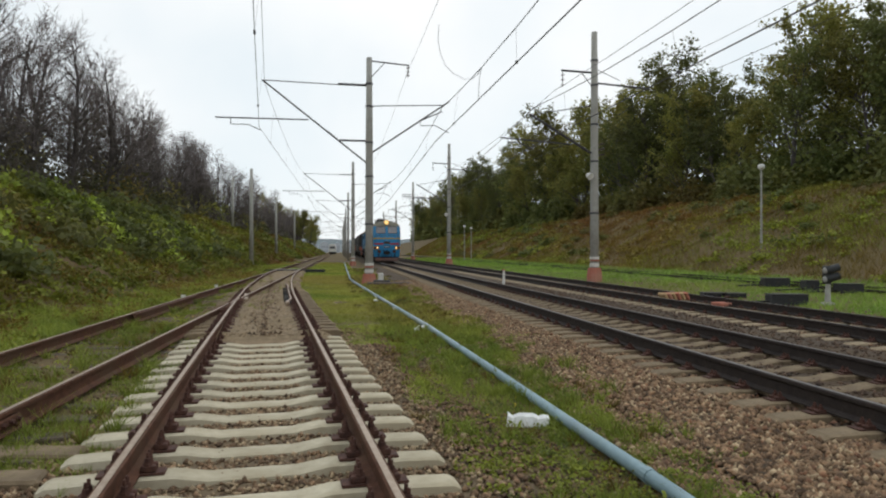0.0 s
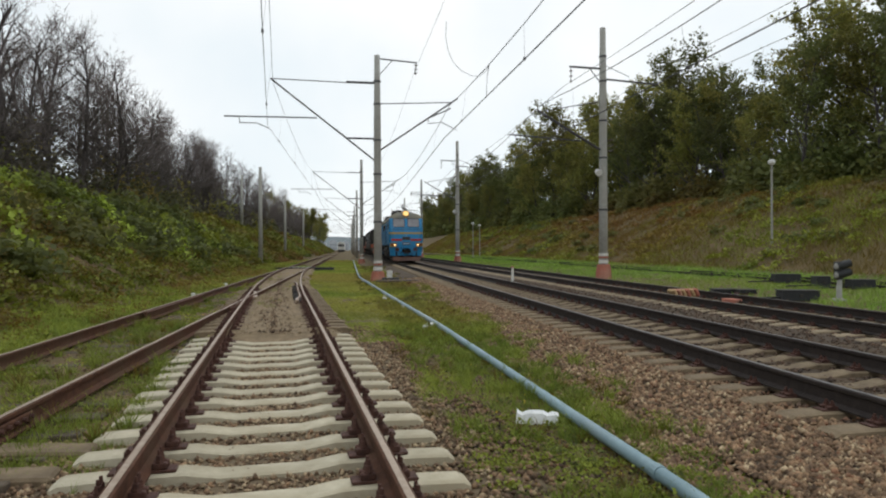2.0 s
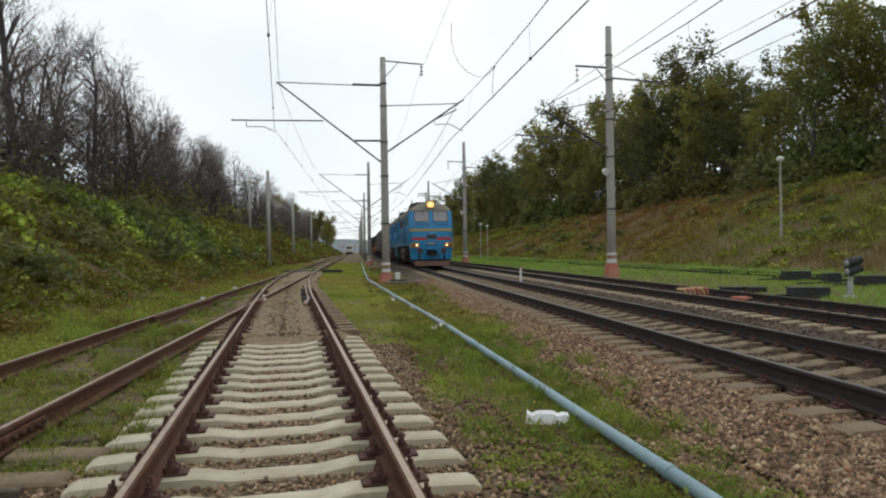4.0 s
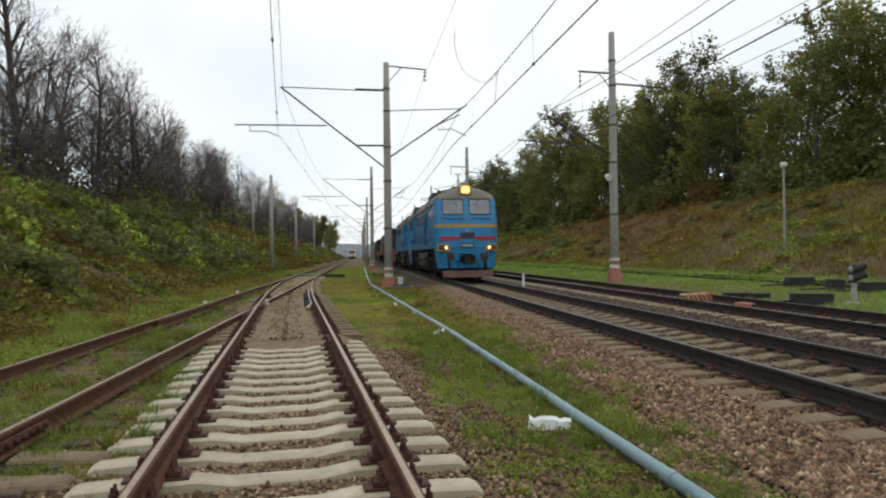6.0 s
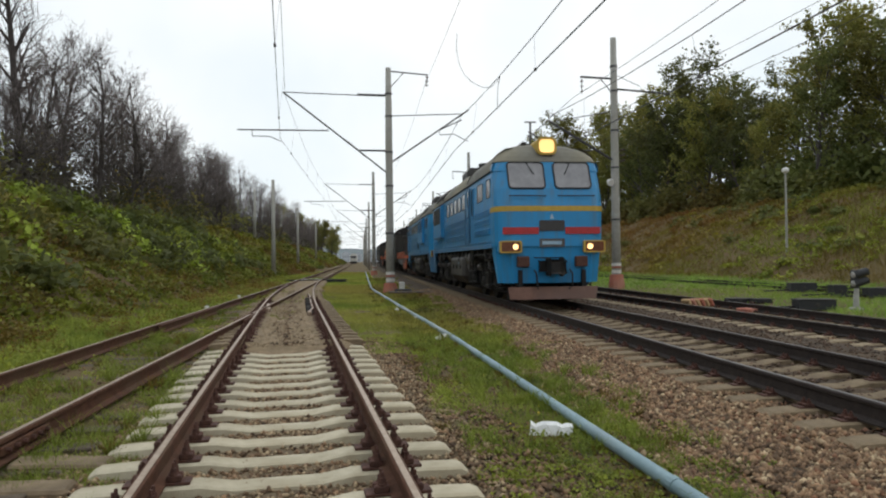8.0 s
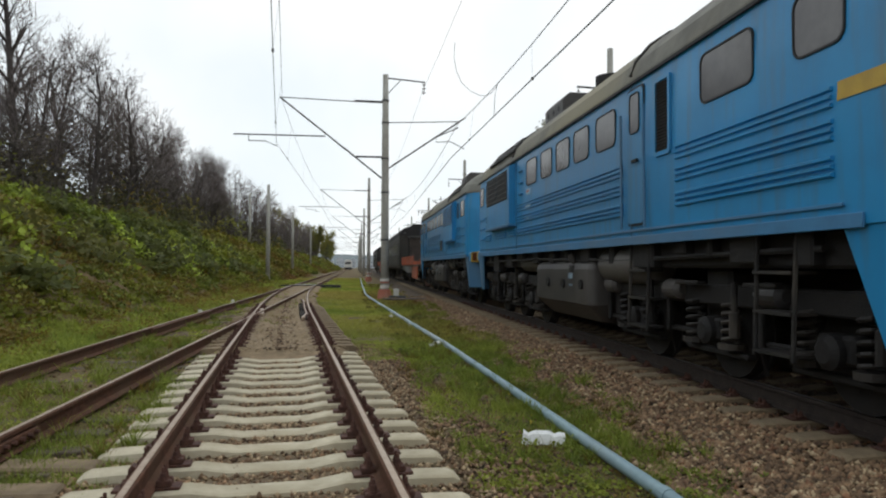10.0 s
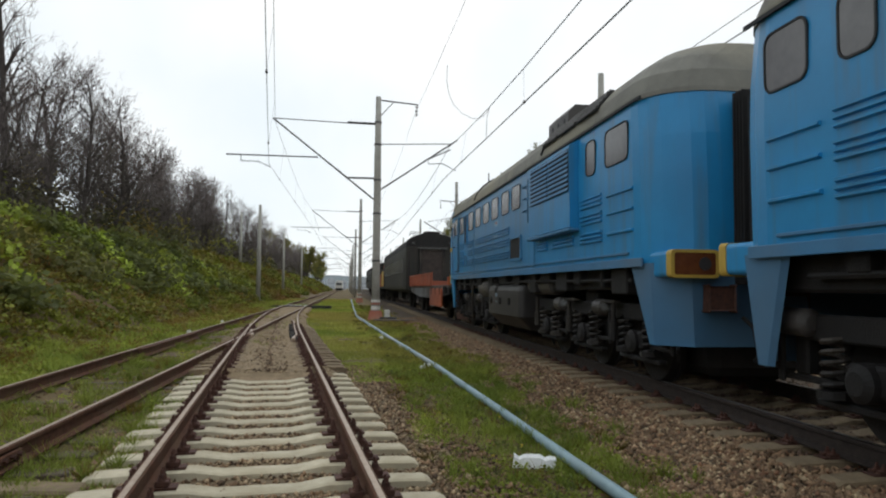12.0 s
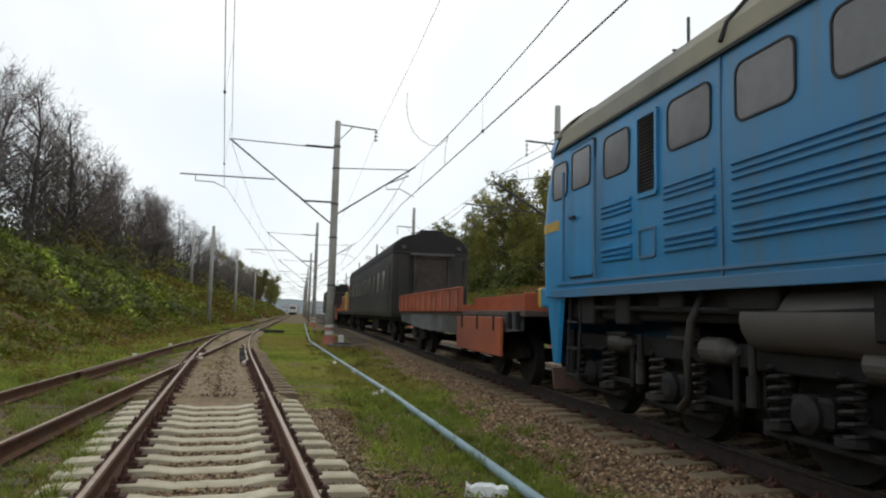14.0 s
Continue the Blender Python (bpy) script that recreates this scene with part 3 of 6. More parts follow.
# ---- pale pipe beside the track ----
pp = empty("cable_pipe", "long pale blue painted pipe lying on low stands in grass", "pipe")
pipe_pts = [(2.14, -8, -0.2), (2.12, 0, -0.2), (2.08, 4.0, -0.2), (2.01, 6.0, -0.2), (1.96, 7.8, -0.2), (1.77, 13.4, -0.2), (1.35, 21, -0.2), (0.6, 36, -0.2), (0.6, 50, -0.2), (0.7, 90, -0.2)]
part("pipe_run", Build().tube(pipe_pts, 0.05, 12), M["pipe"], pp, smooth=True)
for y in (4.35, 13.1, 17.5, 22, 27, 32):
    x = float(np.interp(y, [p[1] for p in pipe_pts], [p[0] for p in pipe_pts]))
    part("pipe_collar", Build().tube([(x, y - 0.04, -0.2), (x, y + 0.04, -0.2)], 0.056, 12), M["pipe"], pp)
    if y > 10:
        part("pipe_stand", Build().box(x - 0.13, x - 0.02, y + 0.5, y + 0.62, -0.34, -0.18, 0.02), M["white"], pp)


# ---- the train ----
LEN = 15.55         # side wall length of a locomotive section, from cab corner to rear corner


def outline(w, f, r, rad, n=5, back=None):
    """Plan outline of a car body: half width w, ends at y = f and r, corners rounded by rad."""
    pts = []
    bk = back or rad
    for cx, cy, a0, rad in ((w - bk, r - bk, 0, bk), (-w + bk, r - bk, 90, bk), (-w + rad, f + rad, 180, rad), (w - rad, f + rad, 270, rad)):
        for k in range(n + 1):
            a = radians(a0 + 90 * k / n)
            pts.append((cx + rad * math.cos(a), cy + rad * math.sin(a)))
    return pts


def loft(rings, cap_lo=True, cap_hi=True):
    """rings: (z, outline) with equal counts."""
    b = Build()
    n = len(rings[0][1])
    v = [(x, y, z) for z, o in rings for x, y in o]
    f = []
    for i in range(len(rings) - 1):
        f += [[i * n + k, i * n + (k + 1) % n, (i + 1) * n + (k + 1) % n, (i + 1) * n + k] for k in range(n)]
    if cap_lo:
        f.append(list(range(n))[::-1])
    if cap_hi:
        f.append([(len(rings) - 1) * n + k for k in range(n)])
    return b.add(v, f)


def round_rect(u0, u1, w0, w1, r, n=4):
    pts = []
    for cu, cw, a0 in ((u1 - r, w1 - r, 0), (u0 + r, w1 - r, 90), (u0 + r, w0 + r, 180), (u1 - r, w0 + r, 270)):
        pts += [(cu + r * math.cos(radians(a0 + 90 * k / n)), cw + r * math.sin(radians(a0 + 90 * k / n))) for k in range(n + 1)]
    return pts


def ring(outer, inner, axis, a, b_):
    """A frame between two outlines with equal counts, from a to b along the axis."""
    n = len(outer)
    place = {"x": lambda u, w, s: (s, u, w), "y": lambda u, w, s: (u, s, w)}[axis]
    v = [place(u, w, s) for s in (a, b_) for pts in (outer, inner) for u, w in pts]
    f = []
    for k in range(n):
        q = (k + 1) % n
        f += [[k, q, n + q, n + k], [2 * n + k, 2 * n + q, 3 * n + q, 3 * n + k], [k, q, 2 * n + q, 2 * n + k], [n + k, n + q, 3 * n + q, 3 * n + k]]
    return Build().add(v, f)


def side_window(p, s, x, y0, y1, z0, z1, r=0.09, glass=None):
    """A pane with a rubber frame on the side wall s (-1 or 1) at |x|."""
    o, i = round_rect(y0, y1, z0, z1, r), round_rect(y0 + 0.02, y1 - 0.02, z0 + 0.02, z1 - 0.02, r - 0.015)
    w = part("window", ring(o, i, "x", s * (x - 0.01), s * (x + 0.014)), M["rubber"], p, "dark rubber-framed window")
    part("pane", Build().prism(i, "x", s * (x - 0.01), s * (x + 0.006)), glass or M["glass"], w)
    return w


def louvre(p, s, x, y0, y1, z0, z1, n, slat=None, frame=None, name="louvre_panel"):
    o, i = round_rect(y0, y1, z0, z1, 0.05), round_rect(y0 + 0.05, y1 - 0.05, z0 + 0.05, z1 - 0.05, 0.03)
    w = part(name, ring(o, i, "x", s * (x - 0.01), s * (x + 0.03)), frame or M["blue"], p)
    # near-black panel stands in for the shade behind the slats
    part("dark_opening", Build().prism(i, "x", s * (x - 0.008), s * (x + 0.004)), M["rubber"], w)
    h = (z1 - z0 - 0.1) / n
    for k in range(n):
        zc = z0 + 0.05 + h * (k + 0.5)
        part("slat", Build().prism([(s * (x + 0.005), zc + h * 0.42), (s * (x + 0.026), zc - h * 0.25), (s * (x + 0.02), zc - h * 0.42), (s * (x + 0.004), zc + h * 0.2)], "y", y0 + 0.05, y1 - 0.05), slat or M["steel_dark"], w)
    return w


def open_shutter(p, s, x, y0, y1, z0, z1, n, shut):
    """A dark shutter opening with thin slats, half shut where the slats show blue."""
    # flat near-black sheet carries the shade inside the opening
    w = part("shutter", Build().box(s * x - 0.004, s * x + 0.004, y0, y1, z0, z1, 0.002), M["rubber"], p)
    h = (z1 - z0) / n
    for k in range(n):
        zc = z0 + h * (k + 0.5)
        d = h * 0.4 if shut else 0.012
        part("slat", Build().prism([(s * (x + 0.003), zc + d), (s * (x + 0.022), zc - d * 0.4), (s * (x + 0.022), zc - d * 0.8), (s * (x + 0.003), zc + d * 0.2)], "y", y0 + 0.01, y1 - 0.01), M["blue_dirt_and_shade"] if shut else M["tank"], w)
    return w


def wheelset(p, y, r=0.525, z=None, gauge=0.80):
    """Axle with two wheels, turning on its bogie."""
    b = Build()
    z = r if z is None else z
    b.tube([(-1.05, 0, 0), (1.05, 0, 0)], 0.085, 10)
    for s in (-1, 1):
        b.tube([(s * 0.70, 0, 0), (s * 0.735, 0, 0), (s * 0.737, 0, 0), (s * 0.86, 0, 0)], [r + 0.03, r + 0.03, r, r - 0.01], 28)
        for k in range(6):
            a = k * math.pi / 3
            b.tube([(s * 0.87, 0.32 * math.cos(a), 0.32 * math.sin(a)), (s * 0.875, 0.32 * math.cos(a), 0.32 * math.sin(a))], 0.06, 6)
    w = part("wheelset", b, M["under"], p)
    w.location = (0, y, z)
    WHEELS.append((w, y, z, r))
    return w


WHEELS = []


def coil(b, x, y, z0, z1, r=0.095, turns=5):
    pts = [(x + r * math.cos(2 * math.pi * k / 8), y + r * math.sin(2 * math.pi * k / 8), z0 + (z1 - z0) * k / (8 * turns)) for k in range(8 * turns + 1)]
    b.tube(pts, 0.022, 5)


def bogie(p, yc, axles, r=0.525, x=1.05):
    """Frame, axle boxes, coil springs and brake cylinders; wheelsets are added to the car."""
    y0, y1 = yc + axles[0] - 0.85, yc + axles[-1] + 0.85
    for s in (-1, 1):
        b = Build()
        b.box(s * x - 0.07, s * x + 0.07, y0, y1, 0.80, 1.02, 0.02)
        b.box(s * x - 0.04, s * x + 0.1, y0 - 0.05, y0 + 0.12, 0.5, 1.02, 0.02)
        b.box(s * x - 0.04, s * x + 0.1, y1 - 0.12, y1 + 0.05, 0.5, 1.02, 0.02)
        fr = part("bogie_frame", b, M["under"], p)
        for a in axles:
            y = yc + a
            c = Build()
            c.tube([(s * (x - 0.1), y, r), (s * (x + 0.16), y, r), (s * (x + 0.2), y, r)], [0.15, 0.15, 0.09], 18)
            c.box(s * x - 0.1, s * x + 0.12, y - 0.22, y + 0.22, r - 0.1, r + 0.14, 0.03)
            part("axle_box", c, M["under"], fr)
            for d in (-0.38, 0.38):
                c = Build()
                coil(c, s * (x + 0.06), y + d, 0.42, 0.86)
                c.tube([(s * (x + 0.06), y + d, 0.36), (s * (x + 0.06), y + d, 0.42)], 0.14, 10)
                part("coil_spring", c, M["steel_dark"], fr)
            c = Build()
            c.tube([(s * (x + 0.1), y + 0.58, 0.95), (s * (x + 0.1), y + 0.62, 0.95), (s * (x + 0.1), y + 0.92, 0.95), (s * (x + 0.1), y + 0.98, 0.95)], [0.06, 0.12, 0.12, 0.05], 16)
            bc = part("brake_cylinder", c, M["tank"], fr)
            part("cylinder_cap", Build().tube([(s * (x + 0.1), y + 0.97, 0.95), (s * (x + 0.1), y + 1.0, 0.95), (s * (x + 0.1), y + 1.08, 0.95)], [0.09, 0.07, 0.03], 12), M["sillgrey"], bc)
            c = Build()
            c.box(s * (x + 0.08) - 0.025, s * (x + 0.08) + 0.025, y + 0.98, y + 1.05, 0.42, 1.0, 0.015).box(s * (x + 0.02) - 0.03, s * (x + 0.02) + 0.03, y + 0.3, y + 1.05, 0.44, 0.5, 0.015)
            part("brake_lever", c, M["under"], fr)
            part("axle_stay", Build().box(s * x - 0.05, s * x + 0.07, y - 0.62, y + 0.62, 0.27, 0.33, 0.015), M["under"], fr)
            part("damper", Build().tube([(s * (x + 0.16), y - 0.6, 0.5), (s * (x + 0.16), y - 0.6, 0.75), (s * (x + 0.16), y - 0.6, 0.76), (s * (x + 0.16), y - 0.6, 1.05)], [0.055, 0.055, 0.035, 0.035], 10), M["steel_dark"], fr)
            c = Build()
            c.box(s * 0.8 - 0.05, s * 0.8 + 0.05, y + r + 0.01, y + r + 0.09, 0.3, 0.78, 0.02)
            part("brake_block", c, M["under"], fr)
    part("bogie_beam", Build().box(-x, x, yc - 0.25, yc + 0.25, 0.75, 1.2, 0.04), M["under"], p)
    for a in axles:
        part("traction_motor", Build().box(-0.62, 0.62, yc + a + 0.15, yc + a + 1.0, 0.16, 0.95, 0.12), M["under"], p)
        for s in (-1, 1):
            part("sand_pipe", Build().tube([(s * 0.98, yc + a - 0.75, 1.0), (s * 1.0, yc + a - 0.7, 0.5), (s * 0.86, yc + a - 0.6, 0.12)], 0.025, 6), M["under"], p)
    for a in axles:
        wheelset(p, yc + a, r)


def loco(m, cowl=10.2, pipes=(8.8,)):
    p = empty("diesel_locomotive", "blue diesel locomotive section with grey roof and yellow stripe on rails", "locomotive", "train cars", m)
    # body: sides, rounded cab and rear end
    prof = [(1.52, 1.46, -0.36, 0.2), (2.6, 1.475, -0.36, 0.2), (3.05, 1.475, -0.26, 0.18), (3.56, 1.462, -0.045, 0.11)]
    part("body", loft([(z, outline(w, f, LEN + r, 0.42, 7, 0.75)) for z, w, f, r in prof]), M["blue"], p, smooth=False)
    part("cab_brow", loft([(z, outline(w, f, 0.62, 0.4)) for z, w, f in ((3.54, 1.482, -0.06), (3.66, 1.475, -0.008), (3.77, 1.44, 0.036), (3.80, 1.425, 0.05))]), M["blue"], p)
    part("cab_roof_front", loft([(z, outline(w, f, 0.75, 0.4)) for z, w, f in ((3.792, 1.448, 0.025), (3.82, 1.448, 0.028), (3.95, 1.37, 0.10), (4.08, 1.24, 0.2), (4.2, 1.06, 0.32))]), M["roof"], p)
    roof = [(3.562, 1.475, 0.05, 0.12), (3.62, 1.475, 0.06, 0.11), (3.85, 1.40, 0.12, 0.04), (4.08, 1.2, 0.25, -0.08), (4.27, 0.92, 0.5, -0.2), (4.38, 0.6, 0.8, -0.5), (4.41, 0.43, 1.0, -0.7)]
    rf = part("roof", loft([(z, outline(w, f, LEN + r, 0.42, 7, 0.75 if w > 0.8 else 0.42)) for z, w, f, r in roof]), M["roof"], p, "dusty grey curved roof")
    # raised hatches, vents and exhausts on the roof
    part("roof_hatch", Build().prism([(-0.7, 4.3), (0.7, 4.3), (0.5, 4.46), (-0.5, 4.46)], "y", 11.5, 13.6), M["roof"], rf)
    part("fan_cowl", Build().prism([(-0.55, 4.2), (0.55, 4.2), (0.55, 4.84), (0.4, 5.0), (-0.4, 5.0), (-0.55, 4.84)], "y", cowl, cowl + 1.35), M["tank"], rf)
    for y in pipes:
        part("exhaust", Build().tube([(0, y, 4.3), (0, y, 4.78), (0, y, 4.8), (0, y, 4.96)], [0.26, 0.26, 0.31, 0.31], 14), M["steel_dark"], rf)
    for s in (-1, 1):
        for k in range(3):
            y0 = 10.95 + k * 0.95
            # sloping near-black panel: shade under the grille, set as colour
            gr = part("roof_grille", Build().prism([(s * 1.44, 3.79), (s * 1.47, 3.80), (s * 1.20, 4.12), (s * 1.17, 4.10)], "y", y0, y0 + 0.85), M["rubber"], rf)
            for q in range(5):
                u = (q + 0.5) / 5
                part("slat", Build().box(s * (1.475 - 0.27 * u) - 0.012, s * (1.475 - 0.27 * u) + 0.012, y0, y0 + 0.85, 3.80 + 0.32 * u, 3.83 + 0.32 * u), M["tank"], gr)
    for y in (4.35, 10.95):
        v = [(x, y, z + 0.012) for x, z in [(-1.478, 3.66), (-1.405, 3.85), (-1.21, 4.08), (-0.93, 4.27), (-0.43, 4.40), (0.43, 4.40), (0.93, 4.27), (1.21, 4.08), (1.405, 3.85), (1.478, 3.66)]]
        part("roof_seam", Build().tube(v, 0.022, 5), M["steel_dark"], rf)
    part("gutter", Build().box(-1.50, -1.474, 0.4, LEN - 0.3, 3.545, 3.58).box(1.474, 1.50, 0.4, LEN - 0.3, 3.545, 3.58), M["rubber"], p)
    for x in (-1, 1):
        for y in (cowl + 0.3, cowl + 0.7, cowl + 1.1):
            # black discs draw the shaded insides of the holes
            part("cowl_hole", Build().tube([(x * 0.55, y, 4.7), (x * 0.556, y, 4.7)], 0.06, 8), M["rubber"], rf)
    for y in (1.55, 2.3, 3.2):
        part("roof_bracket", Build().tube([(-0.5, y, 4.36), (-0.15, y, 4.52), (0.3, y, 4.5), (0.5, y, 4.37)], 0.02, 6), M["steel_dark"], rf)
    b = Build()
    b.tube([(-0.2, 1.0, 4.15), (-0.2, 1.0, 5.05)], 0.028, 6)
    b.tube([(-0.36, 1.0, 5.05), (-0.04, 1.0, 5.05)], 0.02, 6)
    b.tube([(-0.26, 1.0, 4.78), (0.28, 0.9, 4.42)], 0.022, 6)
    b.tube([(-0.26, 1.1, 4.7), (0.1, 1.0, 4.42)], 0.022, 6)
    b.tube([(0.7, 2.6, 4.3), (0.7, 2.6, 4.75)], 0.02, 6)
    part("antenna", b, M["galv"], p)
    part("roof_horn", Build().tube([(-0.45, 0.75, 4.36), (-0.45, 1.4, 4.42)], [0.09, 0.03], 8), M["steel_dark"], p)
    # sill line and underframe
    part("sill", Build().box(-1.49, -1.462, 0.3, LEN - 0.3, 1.49, 1.60, 0.006).box(1.462, 1.49, 0.3, LEN - 0.3, 1.49, 1.60, 0.006), M["blue_dirt_and_shade"], p)
    b = Build().box(-1.25, 1.25, 0.1, LEN - 0.1, 1.2, 1.52, 0.03)
    rb = random.Random(3)
    for s in (-1, 1):
        y = 1.0
        while y < LEN - 1.2:
            w = rb.uniform(0.1, 0.7)
            b.box(s * 1.27 - 0.1, s * 1.27 + 0.1, y, y + w, rb.uniform(1.05, 1.35), 1.51, 0.02)
            y += w + rb.uniform(0.3, 0.9)
        b.tube([(s * 1.33, 0.9, 1.36), (s * 1.33, 5.0, 1.30), (s * 1.35, 9.5, 1.36), (s * 1.33, LEN - 0.9, 1.33)], 0.03, 6)
    part("underframe", b, M["under"], p)
    # unseen dark box added within the tank to close the view below the frame
    part("under_fill_box", Build().box(-0.95, 0.95, 5.85, 9.3, 0.3, 1.25, 0.05), M["under"], p)
    part("fuel_tank", loft([(0.34, outline(1.12, 6.2, 9.05, 0.1)), (0.62, outline(1.42, 6.05, 9.2, 0.12)), (1.17, outline(1.42, 6.05, 9.2, 0.12)), (1.25, outline(1.395, 6.07, 9.18, 0.12)), (1.29, outline(1.34, 6.1, 9.15, 0.12)), (1.305, outline(1.26, 6.15, 9.1, 0.12))]), M["tank"], p, "grimy dark grey fuel tank")
    for s in (-1, 1):
        part("filler_pipe", Build().tube([(s * 1.3, 6.95, 1.22), (s * 1.38, 6.95, 1.30), (s * 1.42, 6.97, 1.42)], [0.05, 0.05, 0.065], 10), M["tank"], p)
        # dark block on the tank side draws the shade of a notch
        part("filler_recess_shade", Build().box(s * 1.405 - 0.022, s * 1.405 + 0.022, 6.84, 7.06, 1.12, 1.24, 0.01), M["under"], p)
        for y in (6.45, 7.4, 8.3):
            part("tank_cap", Build().tube([(s * 1.42, y, 0.93), (s * 1.45, y, 0.93)], 0.08, 10), M["under"], p)
        for y1, z0 in ((7.1, 1.08), (7.1, 1.05), (7.1, 1.02), (7.06, 0.9)):
            part("stencil_mark", Build().box(s * 1.424 - 0.003, s * 1.424 + 0.003, 6.9, y1, z0, z0 + 0.018), M["whitepaint"], p)
        part("air_tank", Build().tube([(s * 1.1, 4.3, 1.24), (s * 1.1, 4.4, 1.24), (s * 1.1, 5.85, 1.24), (s * 1.1, 5.95, 1.24)], [0.16, 0.27, 0.27, 0.16], 16), M["tank"], p, smooth=True)
        for yq in ((3.7,) if s > 0 else ()):
            part("vent_pipe", Build().tube([(s * 1.3, yq + 0.1, 1.5), (s * 1.38, yq, 1.2), (s * 1.38, yq - 0.08, 0.85), (s * 1.34, yq - 0.1, 0.5), (s * 1.26, yq - 0.4, 0.34)], 0.042, 8), M["steel_dark"], p, smooth=True)
        for yq in (1.9, 3.3, 11.9, 13.6):
            part("hanger_bracket", Build().prism([(yq - 0.22, 1.51), (yq + 0.22, 1.51), (yq + 0.13, 1.22), (yq - 0.13, 1.22)], "x", s * 1.22 - 0.02, s * 1.22 + 0.02), M["tank"], p)
            part("hanger_plate", Build().box(s * 1.22 - 0.05, s * 1.22 + 0.05, yq - 0.26, yq + 0.26, 1.02, 1.06, 0.008), M["steel_dark"], p)
        part("air_tank", Build().tube([(s * 1.12, 9.35, 1.3), (s * 1.12, 9.42, 1.3), (s * 1.12, 10.9, 1.3), (s * 1.12, 10.97, 1.3)], [0.12, 0.2, 0.2, 0.12], 12), M["tank"], p)
        for y in ((1.2, 4.05) if s < 0 else (0.72,)):
            b = Build()
            for d in (0, 0.55 if s < 0 else 0.36):
                b.tube([(s * 1.36, y + d, 1.5), (s * 1.40, y + d, 0.42)], 0.022, 6)
            for z in (0.45, 0.8, 1.15):
                b.box(s * 1.3 - 0.12, s * 1.3 + 0.12, y, y + (0.55 if s < 0 else 0.36), z, z + 0.03)
            part("step_ladder", b, M["steel_dark"], p)
    bogie(p, 3.0, (-1.95, 0, 1.95))
    bogie(p, 12.35, (-1.95, 0, 1.95))
    # end skirts below the sill
    for f, d in ((-0.34, 1), (LEN + 0.19, -1)):
        hi, lo = [], []
        for x, y in ((-1.44, 0.9), (-1.44, 0.36), (-1.1, 0.02), (1.1, 0.02), (1.44, 0.36), (1.44, 0.9)):
            hi.append((x, f + d * y, 1.53))
        for x, y in ((-1.36, 0.55), (-1.36, 0.42), (-1.02, 0.1), (1.02, 0.1), (1.36, 0.42), (1.36, 0.55)):
            lo.append((x, f + d * y, 0.56))
        v = hi + lo + [(x * 0.97, y + d * 0.05, z) for x, y, z in hi + lo]
        q = [[i, i + 1, 7 + i, 6 + i] for i in range(5)] + [[12 + i, 13 + i, 19 + i, 18 + i] for i in range(5)] + [[0, 12, 18, 6], [5, 17, 23, 11]] + [[6 + i, 7 + i, 19 + i, 18 + i] for i in range(5)]
        # rear skirts: dirt and the shade of the section gap, both in the colour
        part("end_skirt", Build().add(v, q), M["blue"] if d > 0 else M["blue_dirt_and_shade"], p)
        cp = Build().box(-0.17, 0.17, f - d * 0.05 if d > 0 else f + 0.05, f - d * 0.42, 0.83, 1.15, 0.04)
        cp.box(-0.2, 0.12, f - d * 0.30, f - d * 0.5, 0.8, 1.18, 0.06).box(0.1, 0.24, f - d * 0.28, f - d * 0.42, 0.84, 1.1, 0.04)
        cp.box(-0.36, 0.36, f, f - d * 0.05, 0.86, 1.14, 0.02)
        cp.tube([(-0.5, f - d * 0.06, 1.22), (0.1, f - d * 0.3, 1.22)], 0.02, 6)
        part("coupler", cp, M["steel_dark"], p, "dark knuckle coupler")
        for s in (-1, 1):
            part("buffer_pad", Build().box(s * 0.78 - 0.16, s * 0.78 + 0.16, f - d * 0.08, f + d * 0.1, 0.98, 1.26, 0.02), M["iron"], p)
            part("air_hose", Build().tube([(s * 0.48, f, 0.9), (s * 0.48, f - d * 0.2, 0.8), (s * 0.46, f - d * 0.25, 0.5), (s * 0.42, f - d * 0.12, 0.42)], 0.025, 6), M["rubber"], p)
            lb = part("lamp_box", Build().prism(round_rect(s * 1.12 - 0.28, s * 1.12 + 0.28, 1.36, 1.66, 0.05), "y", f - d * 0.1, f + d * 0.5), M["blue"], p, "yellow-framed lamp box")
            if d:
                part("lamp_frame", ring(round_rect(s * 1.12 - 0.29, s * 1.12 + 0.29, 1.35, 1.67, 0.05), round_rect(s * 1.12 - 0.25, s * 1.12 + 0.25, 1.385, 1.635, 0.03), "y", f - d * 0.12, f), M["yellow"], lb)
            part("lens", Build().prism(round_rect(s * 1.12 - 0.25, s * 1.12 + 0.25, 1.385, 1.635, 0.03), "y", f - d * 0.11, f), M["lamp_amber"], lb)
            lit = M["lamp_side"] if d > 0 else M["tank"]
            part("lamp", Build().tube([(s * 1.0, f - d * 0.118, 1.51), (s * 1.0, f - d * 0.10, 1.51)], 0.075, 12), lit, lb)
    # plough under the cab
    part("rail_guard", Build().prism([(-1.15, 0.14), (1.15, 0.14), (1.2, 0.46), (-1.2, 0.46)], "y", -0.42, -0.37), M["guardplate"], p, "rusty dusty plate rail guard")
    for x in (-0.85, 0.85):
        part("guard_mount", Build().box(x - 0.05, x + 0.05, -0.37, 0.1, 0.3, 0.9), M["under"], p)
    # dark bellows box added to keep the gap between the sections dark
    bl = part("gangway_bellows", Build().box(-0.55, 0.55, LEN + 0.12, LEN + 0.46, 1.3, 3.45, 0.05), M["rubber"], p)
